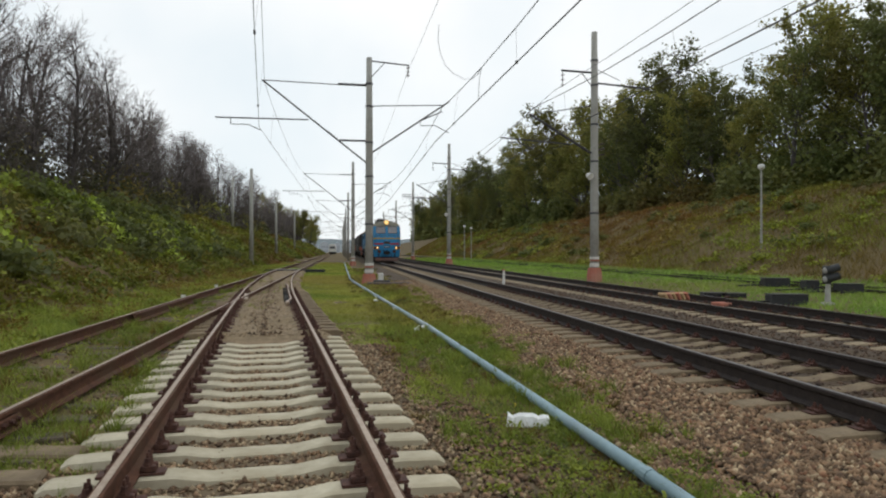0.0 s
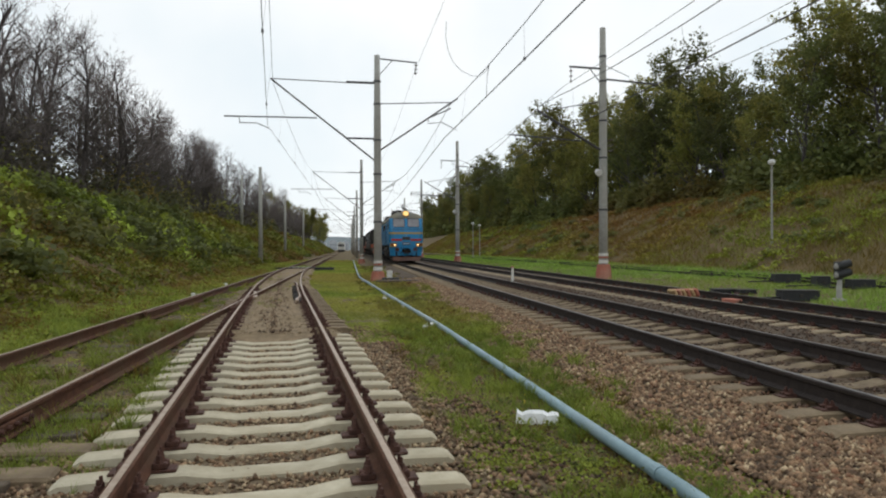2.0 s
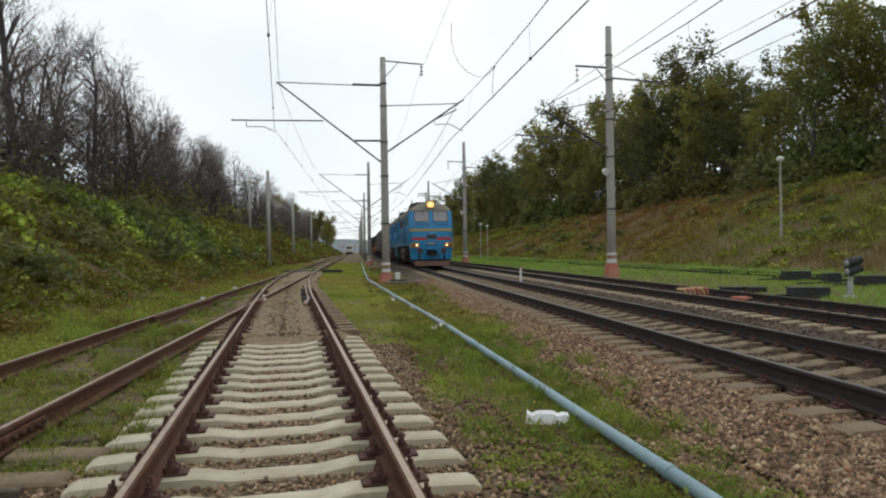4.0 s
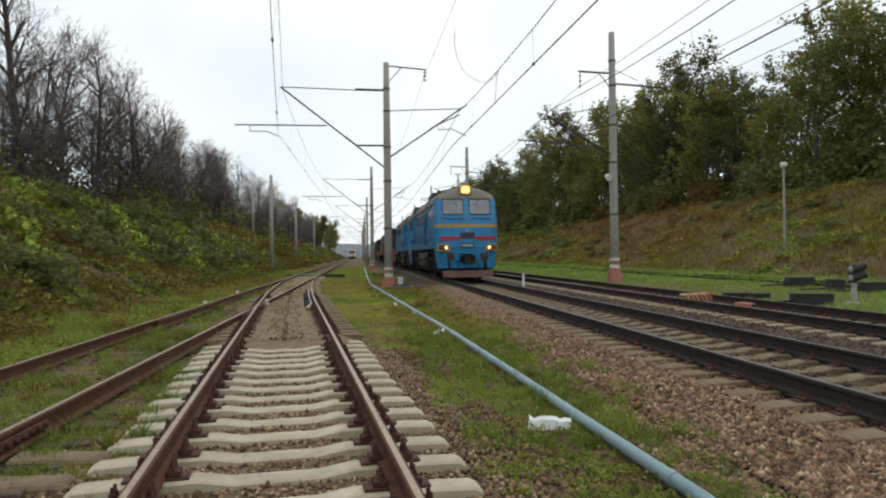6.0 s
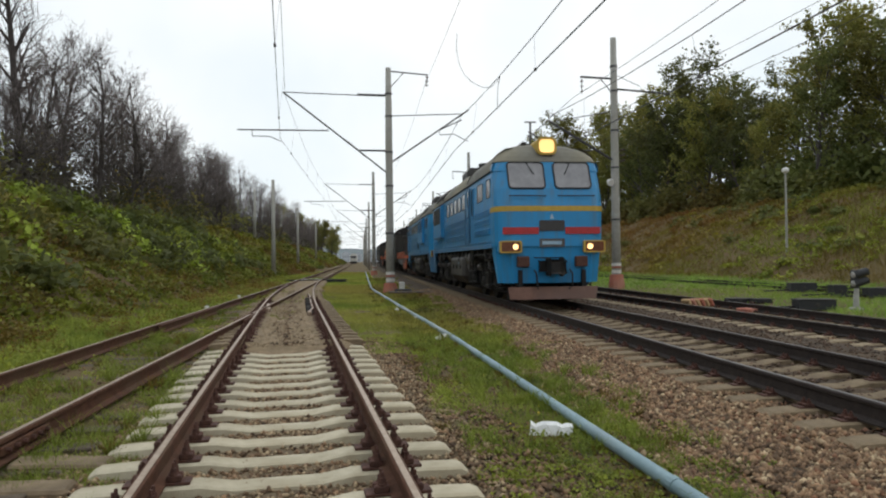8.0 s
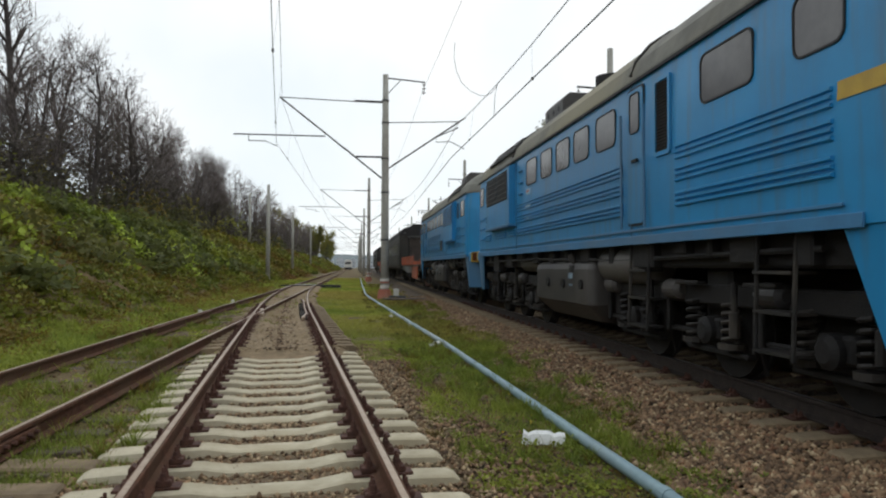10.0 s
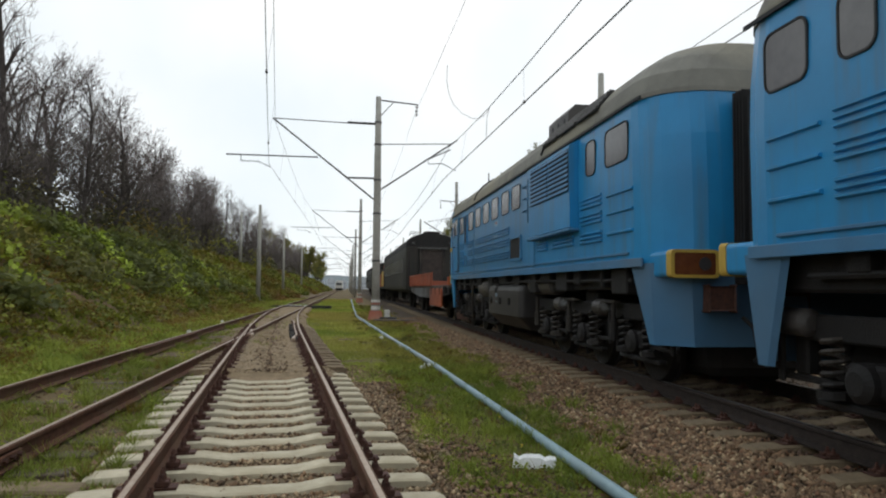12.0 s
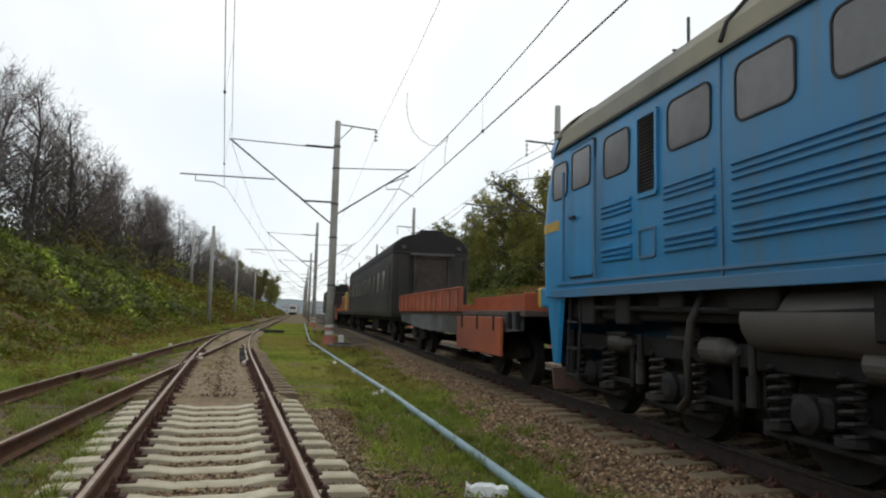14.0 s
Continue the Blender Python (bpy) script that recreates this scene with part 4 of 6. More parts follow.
    for k in range(4):
        part("bellows_fold", Build().box(-0.6, 0.6, LEN + 0.22 + k * 0.06, LEN + 0.245 + k * 0.06, 1.28, 3.5, 0.01), M["under"], bl)
    # cab front
    fy = -0.36
    part("yellow_stripe", loft([(2.44, outline(1.482, fy - 0.008, 0.92, 0.42)), (2.58, outline(1.482, fy - 0.008, 0.92, 0.42))], False, False), M["yellow"], p)
    for s in (-1, 1):
        part("red_panel", Build().prism(round_rect(min(s * 0.36, s * 1.30), max(s * 0.36, s * 1.30), 1.84, 2.02, 0.02), "y", fy - 0.03, fy + 0.1), M["red"], p)
        part("handrail", Build().tube([(s * 0.15, fy - 0.06, 2.84), (s * 1.15, fy - 0.06, 2.84)], 0.018, 6), M["rubber"], p)
        tilt = Matrix.Translation((0, -0.20, 3.06)) @ Matrix.Rotation(radians(-22.5), 4, "X")
        o, i = round_rect(min(s * 0.12, s * 1.13), max(s * 0.12, s * 1.13), -0.06, 0.75, 0.12), round_rect(min(s * 0.155, s * 1.095), max(s * 0.155, s * 1.095), -0.025, 0.715, 0.09)
        w = part("windscreen", ring(o, i, "y", -0.09, 0.02), M["rubber"], p, "pale rubber-framed windscreen")
        w.data.transform(tilt)
        g = part("pane", Build().prism(i, "y", -0.075, 0.02), M["screen"], w)
        g.data.transform(tilt)
        wp = part("wiper", Build().tube([(s * 0.6, -0.11, 0.72), (s * 0.42, -0.11, 0.36)], 0.014, 5), M["rubber"], w)
        wp.data.transform(tilt)
    part("number_panel", Build().prism(round_rect(-0.34, 0.34, 1.92, 2.2, 0.03), "y", fy - 0.02, fy + 0.05), M["tank"], p)
    pl = part("number_plate", Build().prism(round_rect(-0.34, 0.34, 1.50, 1.72, 0.02), "y", fy - 0.02, fy + 0.1), M["galv"], p)
    part("plate_bars", Build().box(-0.27, 0.25, fy - 0.026, fy - 0.02, 1.565, 1.655), M["whitepaint"], pl)
    part("badge", Build().prism([(-0.06, 2.24), (0.06, 2.24), (0, 2.38)], "y", fy - 0.02, fy), M["whitepaint"], p)
    hl = part("headlamp", Build().prism(round_rect(-0.26, 0.26, 3.99, 4.45, 0.14, 5), "y", 0.06, 0.95), M["yellow"], p, "squarish yellow housing of the lit headlamp")
    part("lamp_rim", ring(round_rect(-0.27, 0.27, 3.98, 4.46, 0.15, 5), round_rect(-0.21, 0.21, 4.04, 4.4, 0.12, 5), "y", 0.02, 0.1), M["yellow"], hl)
    part("lamp", Build().prism(round_rect(-0.21, 0.21, 4.04, 4.4, 0.12, 5), "y", 0.045, 0.1), M["lamp_on"], hl)
    # side walls: s = -1 has the crew door behind the cab, s = 1 the door at the cab
    X = 1.474
    for s in (-1, 1):
        if s < 0:
            wins = [(0.45, 1.05), (1.6, 2.55), (4.85, 5.62), (5.92, 6.65), (6.87, 7.63), (7.89, 8.63), (8.93, 9.73), (13.72, 14.1), (14.42, 14.98)]
            ladd, gril, door = (3.2, 3.62), None, (3.95, 4.42)
        else:
            wins = [(0.3, 0.85), (2.0, 2.66), (3.46, 4.21), (4.55, 5.28), (5.62, 6.35), (6.65, 7.4), (7.75, 8.47), (8.72, 9.45), (13.32, 13.72), (14.08, 14.87)]
            ladd, gril, door = (2.83, 3.29), (8.6, 9.55), (0.97, 1.73)
        for y0, y1 in wins:
            side_window(p, s, X, y0, y1, 2.87, 3.39, 0.11)
        louvre(p, s, X, *ladd, 2.5, 3.42, 22)
        if gril:
            louvre(p, s, X, *gril, 1.80, 2.32, 11)
            louvre(p, s, X, 10.04, 10.37, 2.45, 3.4, 18)
        # door
        d0, d1 = door
        dr = part("cab_door", Build().prism(round_rect(d0, d1, 1.76, 3.46, 0.06), "x", s * (X - 0.01), s * (X + 0.018)), M["blue"], p, "blue crew door")
        part("door_gap", ring(round_rect(d0 - 0.03, d1 + 0.03, 1.73, 3.49, 0.07), round_rect(d0, d1, 1.76, 3.46, 0.06), "x", s * (X - 0.01), s * (X + 0.006)), M["rubber"], dr)
        side_window(dr, s, X + 0.016, d0 + 0.08, d1 - 0.08, 2.9, 3.42, 0.07).name = "door_window"
        part("door_handle", Build().box(s * (X + 0.05) - 0.02, s * (X + 0.05) + 0.02, d0 + 0.08, d0 + 0.24, 2.52, 2.56, 0.008), M["rubber"], dr)
        for y in (d0 - 0.12, d1 + 0.12):
            part("grab_rail", Build().tube([(s * (X + 0.05), y, 1.7), (s * (X + 0.06), y, 3.2)], 0.018, 6), M["blue_dirt_and_shade"], p)
        # pressed ribs in three groups of three
        for zc in (2.485, 2.24, 1.965):
            for dz in (-0.062, 0, 0.062):
                for y0, y1 in ([(4.6, 10.6), (0.6, 3.1), (13.45, 14.15), (14.3, 14.95)] if s < 0 else [(4.5, 8.5), (1.95, 2.7), (3.4, 4.25), (13.1, 13.95), (14.15, 15.0)]):
                    if y0 > 13.9 and dz:
                        continue
                    z = zc + dz
                    part("pressed_rib", Build().prism([(s * (X - 0.01), z - 0.026), (s * (X + 0.028), z - 0.012), (s * (X + 0.028), z + 0.008), (s * (X - 0.01), z + 0.02)], "y", y0, y1), M["blue"], p)
        for z in (1.92, 1.98, 2.04):
            for y0, y1 in ((11.7, 12.75), (10.75, 11.35)):
                part("pressed_rib", Build().prism([(s * (X - 0.01), z - 0.026), (s * (X + 0.028), z - 0.012), (s * (X + 0.028), z + 0.008), (s * (X - 0.01), z + 0.02)], "y", y0, y1), M["blue"], p)
        # projecting radiator bay with shutter above and panel below
        b0, b1 = (10.75, 13.3) if s < 0 else (10.6, 12.98)
        bay = part("radiator_bay", Build().prism([(s * (X - 0.02), 2.13), (s * (X + 0.14), 2.17), (s * (X + 0.15), 3.44), (s * (X - 0.02), 3.53)], "y", b0, b1), M["blue"], p, "projecting blue radiator bay with shutters")
        mid = (b0 + 0.14 + b1) / 2
        open_shutter(bay, s, X + 0.15, b0 + 0.17, mid - 0.02, 2.72, 3.39, 6 if s < 0 else 9, s > 0)
        open_shutter(bay, s, X + 0.15, mid + 0.02, b1 - 0.03, 2.72, 3.39, 6 if s < 0 else 9, s > 0)
        part("drip_edge", Build().box(s * (X + 0.08) - 0.09, s * (X + 0.08) + 0.09, b0 - 0.03, b1 + 0.03, 2.1, 2.15, 0.01), M["blue_dirt_and_shade"], bay)
        # emblem and stencilled number as plain shapes
        yb = 9.6 if s < 0 else 7.2
        em = part("emblem", Build().prism(round_rect(yb - 0.17, yb + 0.17, 2.69, 2.82, 0.06), "x", s * X, s * (X + 0.006)), M["whitepaint"], p)
        part("emblem_bar", Build().box(s * (X + 0.008) - 0.002, s * (X + 0.008) + 0.002, yb - 0.11, yb + 0.11, 2.75, 2.785), M["brickred"], em)
        part("stencil_bar", Build().box(s * (X + 0.018) - 0.002, s * (X + 0.018) + 0.002, yb - 0.26, yb + 0.2, 2.4, 2.5).box(s * (X + 0.018) - 0.002, s * (X + 0.018) + 0.002, yb - 0.1, yb + 0.08, 2.18, 2.25), M["whitepaint"], p)
        # waist line above the sill, filler hatch and small handles
        part("waist_line", Build().box(s * (X + 0.002) - 0.012, s * (X + 0.002) + 0.012, 0.5, LEN - 0.7, 1.655, 1.685, 0.004), M["blue_dirt_and_shade"], p)
        hy, hz = 2.86, 1.86
        if s > 0:
            part("service_hatch", ring(round_rect(hy, hy + 0.36, hz, hz + 0.32, 0.03), round_rect(hy + 0.025, hy + 0.335, hz + 0.025, hz + 0.295, 0.02), "x", s * (X - 0.005), s * (X + 0.012)), M["blue_dirt_and_shade"], p)
        for k in range(3):
            part("foothold", Build().box(s * (X + 0.02) - 0.03, s * (X + 0.02) + 0.03, 10.05 if s < 0 else 9.75, 10.3 if s < 0 else 10.0, 2.74 + 0.24 * k, 2.775 + 0.24 * k, 0.01), M["blue_dirt_and_shade"], p)
        part("body_seam", Build().box(s * (X + 0.003) - 0.006, s * (X + 0.003) + 0.006, 4.33, 4.35, 1.6, 3.54).box(s * (X + 0.003) - 0.006, s * (X + 0.003) + 0.006, b0 - 0.14, b0 - 0.1, 1.6, 3.54), M["blue_dirt_and_shade"], p)
    return p


def freight_bogie(p, yc):
    for s in (-1, 1):
        b = Build().prism([(yc - 1.3, 0.5), (yc - 0.5, 0.42), (yc + 0.5, 0.42), (yc + 1.3, 0.5), (yc + 1.3, 0.62), (yc + 0.5, 0.92), (yc - 0.5, 0.92), (yc - 1.3, 0.62)], "x", s * 1.0 - 0.07, s * 1.0 + 0.07)
        fr = part("bogie_side", b, M["under"], p)
        for d in (-0.2, 0, 0.2):
            c = Build()
            coil(c, s * 1.12, yc + d, 0.48, 0.8, 0.08)
            part("coil_spring", c, M["steel_dark"], fr)
    part("bolster", Build().box(-1.1, 1.1, yc - 0.2, yc + 0.2, 0.72, 0.98, 0.03), M["under"], p)
    for d in (-0.925, 0.925):
        wheelset(p, yc + d, 0.475)


def flat_wagon(m):
    L = 14.2
    p = empty("flat_wagon", "flat wagon with low orange-red drop sides and dark frame", "wagon", "train cars", m)
    part("deck", Build().box(-1.38, 1.38, 0, L, 1.22, 1.32, 0.01), M["board"], p)
    part("sill_beam", Build().prism([(0.3, 0.98), (4.6, 0.78), (9.6, 0.78), (L - 0.3, 0.98), (L - 0.3, 1.22), (0.3, 1.22)], "x", -1.36, -1.28), M["sillgrey"], p, "pale grey dusty side sill")
    part("sill_beam", Build().prism([(0.3, 0.98), (4.6, 0.78), (9.6, 0.78), (L - 0.3, 0.98), (L - 0.3, 1.22), (0.3, 1.22)], "x", 1.28, 1.36), M["sillgrey"], p)
    part("centre_beam", Build().box(-0.3, 0.3, 0.1, L - 0.1, 0.7, 1.2, 0.02), M["under"], p)
    for s in (-1, 1):
        boards = [(4.35, 7.6), (7.66, 10.9), (10.96, L - 0.15)] if s < 0 else [(0.15, 3.6), (3.66, 7.1), (7.16, 10.6), (10.66, L - 0.15)]
        for y0, y1 in boards:
            bd = part("drop_side", Build().box(s * 1.40 - 0.03, s * 1.40 + 0.03, y0, y1, 1.3, 1.84, 0.012), M["orange"], p)
            for q in range(4):
                yq = y0 + 0.3 + q * (y1 - y0 - 0.6) / 3
                part("side_stay", Build().box(s * 1.44 - 0.025, s * 1.44 + 0.025, yq - 0.09, yq + 0.09, 1.32, 1.8, 0.01), M["orange"], bd)
                part("stay_mark", Build().box(s * 1.467 - 0.003, s * 1.467 + 0.003, yq - 0.07, yq + 0.07, 1.42, 1.7, 0.001), M["brickred"], bd)
            part("top_edge", Build().box(s * 1.41 - 0.045, s * 1.41 + 0.045, y0, y1, 1.82, 1.87, 0.01), M["orange"], bd)
    hb = part("drop_side", Build().box(-1.47, -1.41, 1.05, 4.5, 0.5, 1.2, 0.012), M["orange"], p, "faded orange side board hanging down")
    for y in (1.5, 2.7, 4.0):
        part("hinge", Build().box(-1.485, -1.465, y - 0.05, y + 0.05, 0.95, 1.24, 0.004), M["under"], hb)
    for y in (0.3, 0.75):
        part("stanchion_pocket", Build().box(-1.44, -1.36, y - 0.06, y + 0.06, 1.0, 1.3, 0.01), M["under"], p)
    for y in (0.05, L - 0.05):
        part("end_board", Build().box(-1.38, 1.38, y - 0.03, y + 0.03, 1.3, 1.62, 0.01), M["orange"], p)
    part("coupler", Build().box(-0.16, 0.16, -0.55, 0.2, 0.86, 1.14, 0.04).box(-0.16, 0.16, L - 0.2, L + 0.55, 0.86, 1.14, 0.04), M["iron"], p)
    freight_bogie(p, 2.25)
    freight_bogie(p, L - 2.25)
    return p


def coach(m, side=None):
    L = 23.6
    p = empty("passenger_coach", "dark old passenger coach with arched roof and open gangway", "railway coach", "train cars", m)
    part("body", loft([(z, outline(w, 0.0, L, 0.12, 2)) for z, w in ((1.1, 1.48), (1.3, 1.52), (3.4, 1.52), (3.6, 1.51))]), M["coach"], p)
    part("roof", loft([(z, outline(w, f, L - f, 0.12, 2)) for z, w, f in ((3.602, 1.53, -0.02), (3.85, 1.50, 0.0), (4.05, 1.4, 0.01), (4.2, 1.2, 0.02), (4.32, 0.9, 0.03), (4.39, 0.5, 0.04))]), M["under"], p, "sooty grey arched roof")
    for y in np.arange(2.0, L - 1, 2.6):
        part("roof_vent", Build().tube([(0, y, 4.36), (0, y, 4.52), (0, y, 4.54), (0, y, 4.58)], [0.12, 0.12, 0.2, 0.16], 10), M["tank"], p)
    for y, d in ((0.0, -1), (L, 1)):
        part("end_ledge", Build().box(-1.45, 1.45, y, y + d * 0.06, 3.6, 3.66, 0.01), M["coach"], p)
        part("end_vent_box", Build().prism([(-0.55, 4.36), (0.55, 4.36), (0.42, 4.55), (-0.42, 4.55)], "y", y - d * 1.2, y - d * 0.1), M["under"], p)
        gw = part("gangway_frame", ring([(-0.74, 1.15), (0.74, 1.15), (0.74, 3.5), (-0.74, 3.5)], [(-0.6, 1.3), (0.6, 1.3), (0.6, 3.4), (-0.6, 3.4)], "y", y - 0.01, y + d * 0.35), M["steel_dark"], p)
        # box closes the open doorway and stands in for its shaded interior
        part("gangway_dark", Build().box(-0.62, 0.62, y - 0.02, y + d * 0.28, 1.25, 3.45), M["coach_interior"], gw)
        part("gangway_hood", Build().box(-0.85, 0.85, y, y + d * 0.42, 3.5, 3.57, 0.01), M["sillgrey"], gw)
        for s in (-1, 1):
            part("buffer", Build().tube([(s * 0.98, y, 1.06), (s * 0.98, y + d * 0.45, 1.06), (s * 0.98, y + d * 0.47, 1.06), (s * 0.98, y + d * 0.5, 1.06)], [0.09, 0.09, 0.24, 0.22], 12), M["under"], p)
            part("end_post", Build().box(s * 1.36 - 0.06, s * 1.36 + 0.06, y, y + d * 0.05, 1.2, 3.4, 0.01), M["steel_dark"], p)
            part("tail_marker", Build().box(s * 1.1 - 0.08, s * 1.1 + 0.08, y, y + d * 0.06, 3.78, 3.9, 0.01), M["galv"], p)
    for s in (-1, 1):
        for k in range(10):
            y0 = 2.4 + k * 1.95
            w = side_window(p, s, 1.52, y0, y0 + 1.05, 2.15, 3.05, 0.05)
        for y in (0.7, L - 1.5):
            part("end_door", Build().box(s * 1.52 - 0.02, s * 1.52 + 0.015, y, y + 0.8, 1.25, 3.2, 0.01), M["steel_dark"], p)
        part("belt_rail", Build().box(s * 1.53 - 0.015, s * 1.53 + 0.01, 0.1, L - 0.1, 1.98, 2.04), M["coach"], p)
    part("underframe", Build().box(-1.2, 1.2, 0.1, L - 0.1, 0.92, 1.11, 0.02).box(-1.1, -0.4, 8, 11, 0.45, 0.95, 0.03).box(0.3, 1.1, 12.5, 15, 0.5, 0.95, 0.03), M["under"], p)
    freight_bogie(p, 3.1)
    freight_bogie(p, L - 3.1)
    return p


def crane_wagon(m):
    L = 13.5
    p = empty("track_machine_wagon", "flat wagon carrying yellow and orange track machinery", "wagon", "train cars", m)
    part("deck", Build().box(-1.4, 1.4, 0, L, 1.1, 1.3, 0.02), M["under"], p)
    part("cab", Build().prism([(0.9, 1.3), (3.2, 1.3), (3.2, 3.3), (1.5, 3.3), (0.9, 2.5)], "x", -1.3, 1.3), M["orange"], p)
    side_window(p, -1, 1.3, 1.45, 2.1, 2.4, 3.05)
    side_window(p, -1, 1.3, 2.3, 3.0, 2.4, 3.05)
    part("engine_hood", Build().box(-1.3, 1.3, 3.5, 7.0, 1.3, 2.9, 0.1), M["yellow"], p)
    part("boom", Build().tube([(0, 3.0, 2.9), (0, 8.5, 3.6), (0, 12.5, 2.2)], [0.3, 0.25, 0.2], 6), M["orange"], p)
    part("counterweight", Build().box(-1.35, 1.35, 7.2, 9.6, 1.3, 2.6, 0.08), M["orange"], p)
    part("rack", Build().box(-1.3, 1.3, 10, 12.8, 1.3, 1.9, 0.03), M["orange"], p)
    freight_bogie(p, 2.1)
    freight_bogie(p, L - 2.1)
    return p


# offsets of each car behind the front cab corner; the second section runs cab last
TRAIN = []


def train_car(build, off, turned=False):
    ob = build(pose(MAIN1_X, 70 + off, MAIN1_Z, 0, 0, 180 if turned else 0))
    TRAIN.append((ob, off, turned))


train_car(loco, 0.35)
train_car(lambda m: loco(m, 8.4, ()), 33.05, True)
train_car(flat_wagon, 34.25)
train_car(coach, 49.85)
train_car(crane_wagon, 74.75)
train_car(flat_wagon, 89.25)
train_car(coach, 104.55)


# ---- plants ----
rng = np.random.default_rng(7)


def quads(centres, size, up=0.35, stretch=1.5):
    """Small rhombic leaves with random tilt at the given centres, as arrays of verts and faces."""
    n = len(centres)
    nrm = rng.normal(size=(n, 3))
    nrm[:, 2] = np.abs(nrm[:, 2]) + up
    nrm /= np.linalg.norm(nrm, axis=1)[:, None]
    a = np.cross(nrm, rng.normal(size=(n, 3)))
    a /= np.linalg.norm(a, axis=1)[:, None]
    c = np.cross(nrm, a)
    size = np.asarray(size).reshape(-1, 1)
    v = np.stack([centres - a * size * stretch / 2, centres - c * size / 2 + nrm * size * 0.08, centres + a * size * stretch / 2, centres + c * size / 2 + nrm * size * 0.08], 1).reshape(-1, 3)
    return v, np.arange(4 * n).reshape(-1, 4)


def blades(base, height, width, lean=0.5):
    """Single-triangle grass blades."""
    n = len(base)
    ang = rng.uniform(0, 2 * np.pi, n)
    side = np.stack([np.cos(ang), np.sin(ang), np.zeros(n)], 1) * np.asarray(width).reshape(-1, 1) / 2
    tip = np.stack([rng.normal(0, lean, n), rng.normal(0, lean, n), np.ones(n)], 1) * np.asarray(height).reshape(-1, 1)
    v = np.stack([base - side, base + side, base + tip], 1).reshape(-1, 3)
    return v, np.arange(3 * n).reshape(-1, 3)


def np_mesh(name, v, f, material):
    me = bpy.data.meshes.new(name)
    k = f.shape[1]
    me.vertices.add(len(v))
    me.vertices.foreach_set("co", np.asarray(v, dtype=np.float32).ravel())
    me.loops.add(f.size)
    me.loops.foreach_set("vertex_index", f.astype(np.int32).ravel())
    me.polygons.add(len(f))
    me.polygons.foreach_set("loop_start", np.arange(0, f.size, k, dtype=np.int32))
    me.polygons.foreach_set("loop_total", np.full(len(f), k, dtype=np.int32))
    me.update(calc_edges=True)
    me.validate()
    me.materials.append(material)
    return me


def ground_at(x, y):
    return np.array([gz(float(a), float(b_)) for a, b_ in zip(x, y)])


def stuff(name, v, f, material, label, category):
    return tagged(new(name, np_mesh(name, v, f, material)), label, category, kind="stuff")


def patch(x, y, s, seed):
    return np.array([noise.noise((float(a) * s, float(b_) * s, seed)) for a, b_ in zip(x, y)])


def spread(n, x0, x1, y0, y1, power=2.2):
    """Positions with more of them near the low end of y."""
    u = rng.uniform(0, 1, n)
    return rng.uniform(x0, x1, n), y0 + (y1 - y0) * u ** power


def grass_field(name, n, x0, x1, y0, y1, h0, h1, w, thr, label, mkey="grass", s=0.9, power=2.2, dz=0.0, lean=0.5, xf=None):
    x, y = spread(n, x0, x1, y0, y1, power)
    if xf:
        x = x + np.array([xf(float(b_)) for b_ in y])
    keep = patch(x, y, s, 3.3) + 0.5 * patch(x, y, s * 3.1, 8.8) > thr
    x, y = x[keep], y[keep]
    dist = np.sqrt(x * x + y * y)
    z = ground_at(x, y) + dz
    grow = 1 + 0.9 * np.clip(patch(x, y, s * 1.7, 5.5), -0.6, 1)
    v, f = blades(np.stack([x, y, z - 0.01], 1), rng.uniform(h0, h1, len(x)) * grow, w * (0.6 + dist / 14), lean)
    return stuff(name, v, f, M[mkey], label, "grass")


grass_field("grass", 110000, 0.75, 2.5, 3.2, 60, 0.02, 0.085, 0.0085, 0.06, "patchy green grass along the pipe", power=1.9)
grass_field("grass", 18000, 2.3, 3.0, 3.2, 40, 0.03, 0.09, 0.009, 0.34, "sparse grass on ballast edge", power=1.7, dz=0.03)
grass_field("grass", 60000, -7.4, -4.6, 8, 90, 0.06, 0.22, 0.011, -0.12, "rough grass beside the overgrown siding", power=1.9, dz=0.01)
grass_field("grass", 60000, -4.8, -2.3, 5, 60, 0.03, 0.13, 0.009, 0.04, "low grass between rusty rails", power=1.7, dz=0.03)
grass_field("grass", 16000, -2.55, -1.75, 4, 13, 0.03, 0.09, 0.008, 0.0, "grass tufts between the tracks", power=1.2, dz=0.02)
grass_field("grass", 60000, 11.9, 20.8, 12, 130, 0.06, 0.17, 0.012, -0.6, "bright green grass strip beside siding", "grass_fresh", power=1.9)
grass_field("grass", 2500, -0.5, 0.5, 4, 30, 0.02, 0.06, 0.006, 0.42, "weed tufts between sleepers", power=1.0, xf=near_x)
grass_field("grass", 130000, 1.0, 4.6, 11.5, 90, 0.03, 0.10, 0.0085, -0.5, "grass edge of the turnout", power=1.5, xf=near_x)
grass_field("dry_grass", 52000, 20.5, 34.5, 20, 210, 0.15, 0.42, 0.011, -0.6, "tall dry grass on the cutting slope", "weed_dry", 0.25, 1.7)
grass_field("grass", 80000, 20.5, 34, 20, 210, 0.12, 0.36, 0.011, -0.3, "green grass on the cutting slope", "weed", 0.18, 1.7)

# the same growth goes on beside and behind the viewpoint
grass_field("grass", 16000, 0.9, 2.5, -8, 3.3, 0.02, 0.085, 0.0085, 0.06, "patchy green grass along the pipe", power=1.0)
grass_field("grass", 24000, -7.4, -1.9, -8, 5, 0.03, 0.15, 0.009, -0.05, "rough grass around the overgrown siding", power=1.0, dz=0.02)


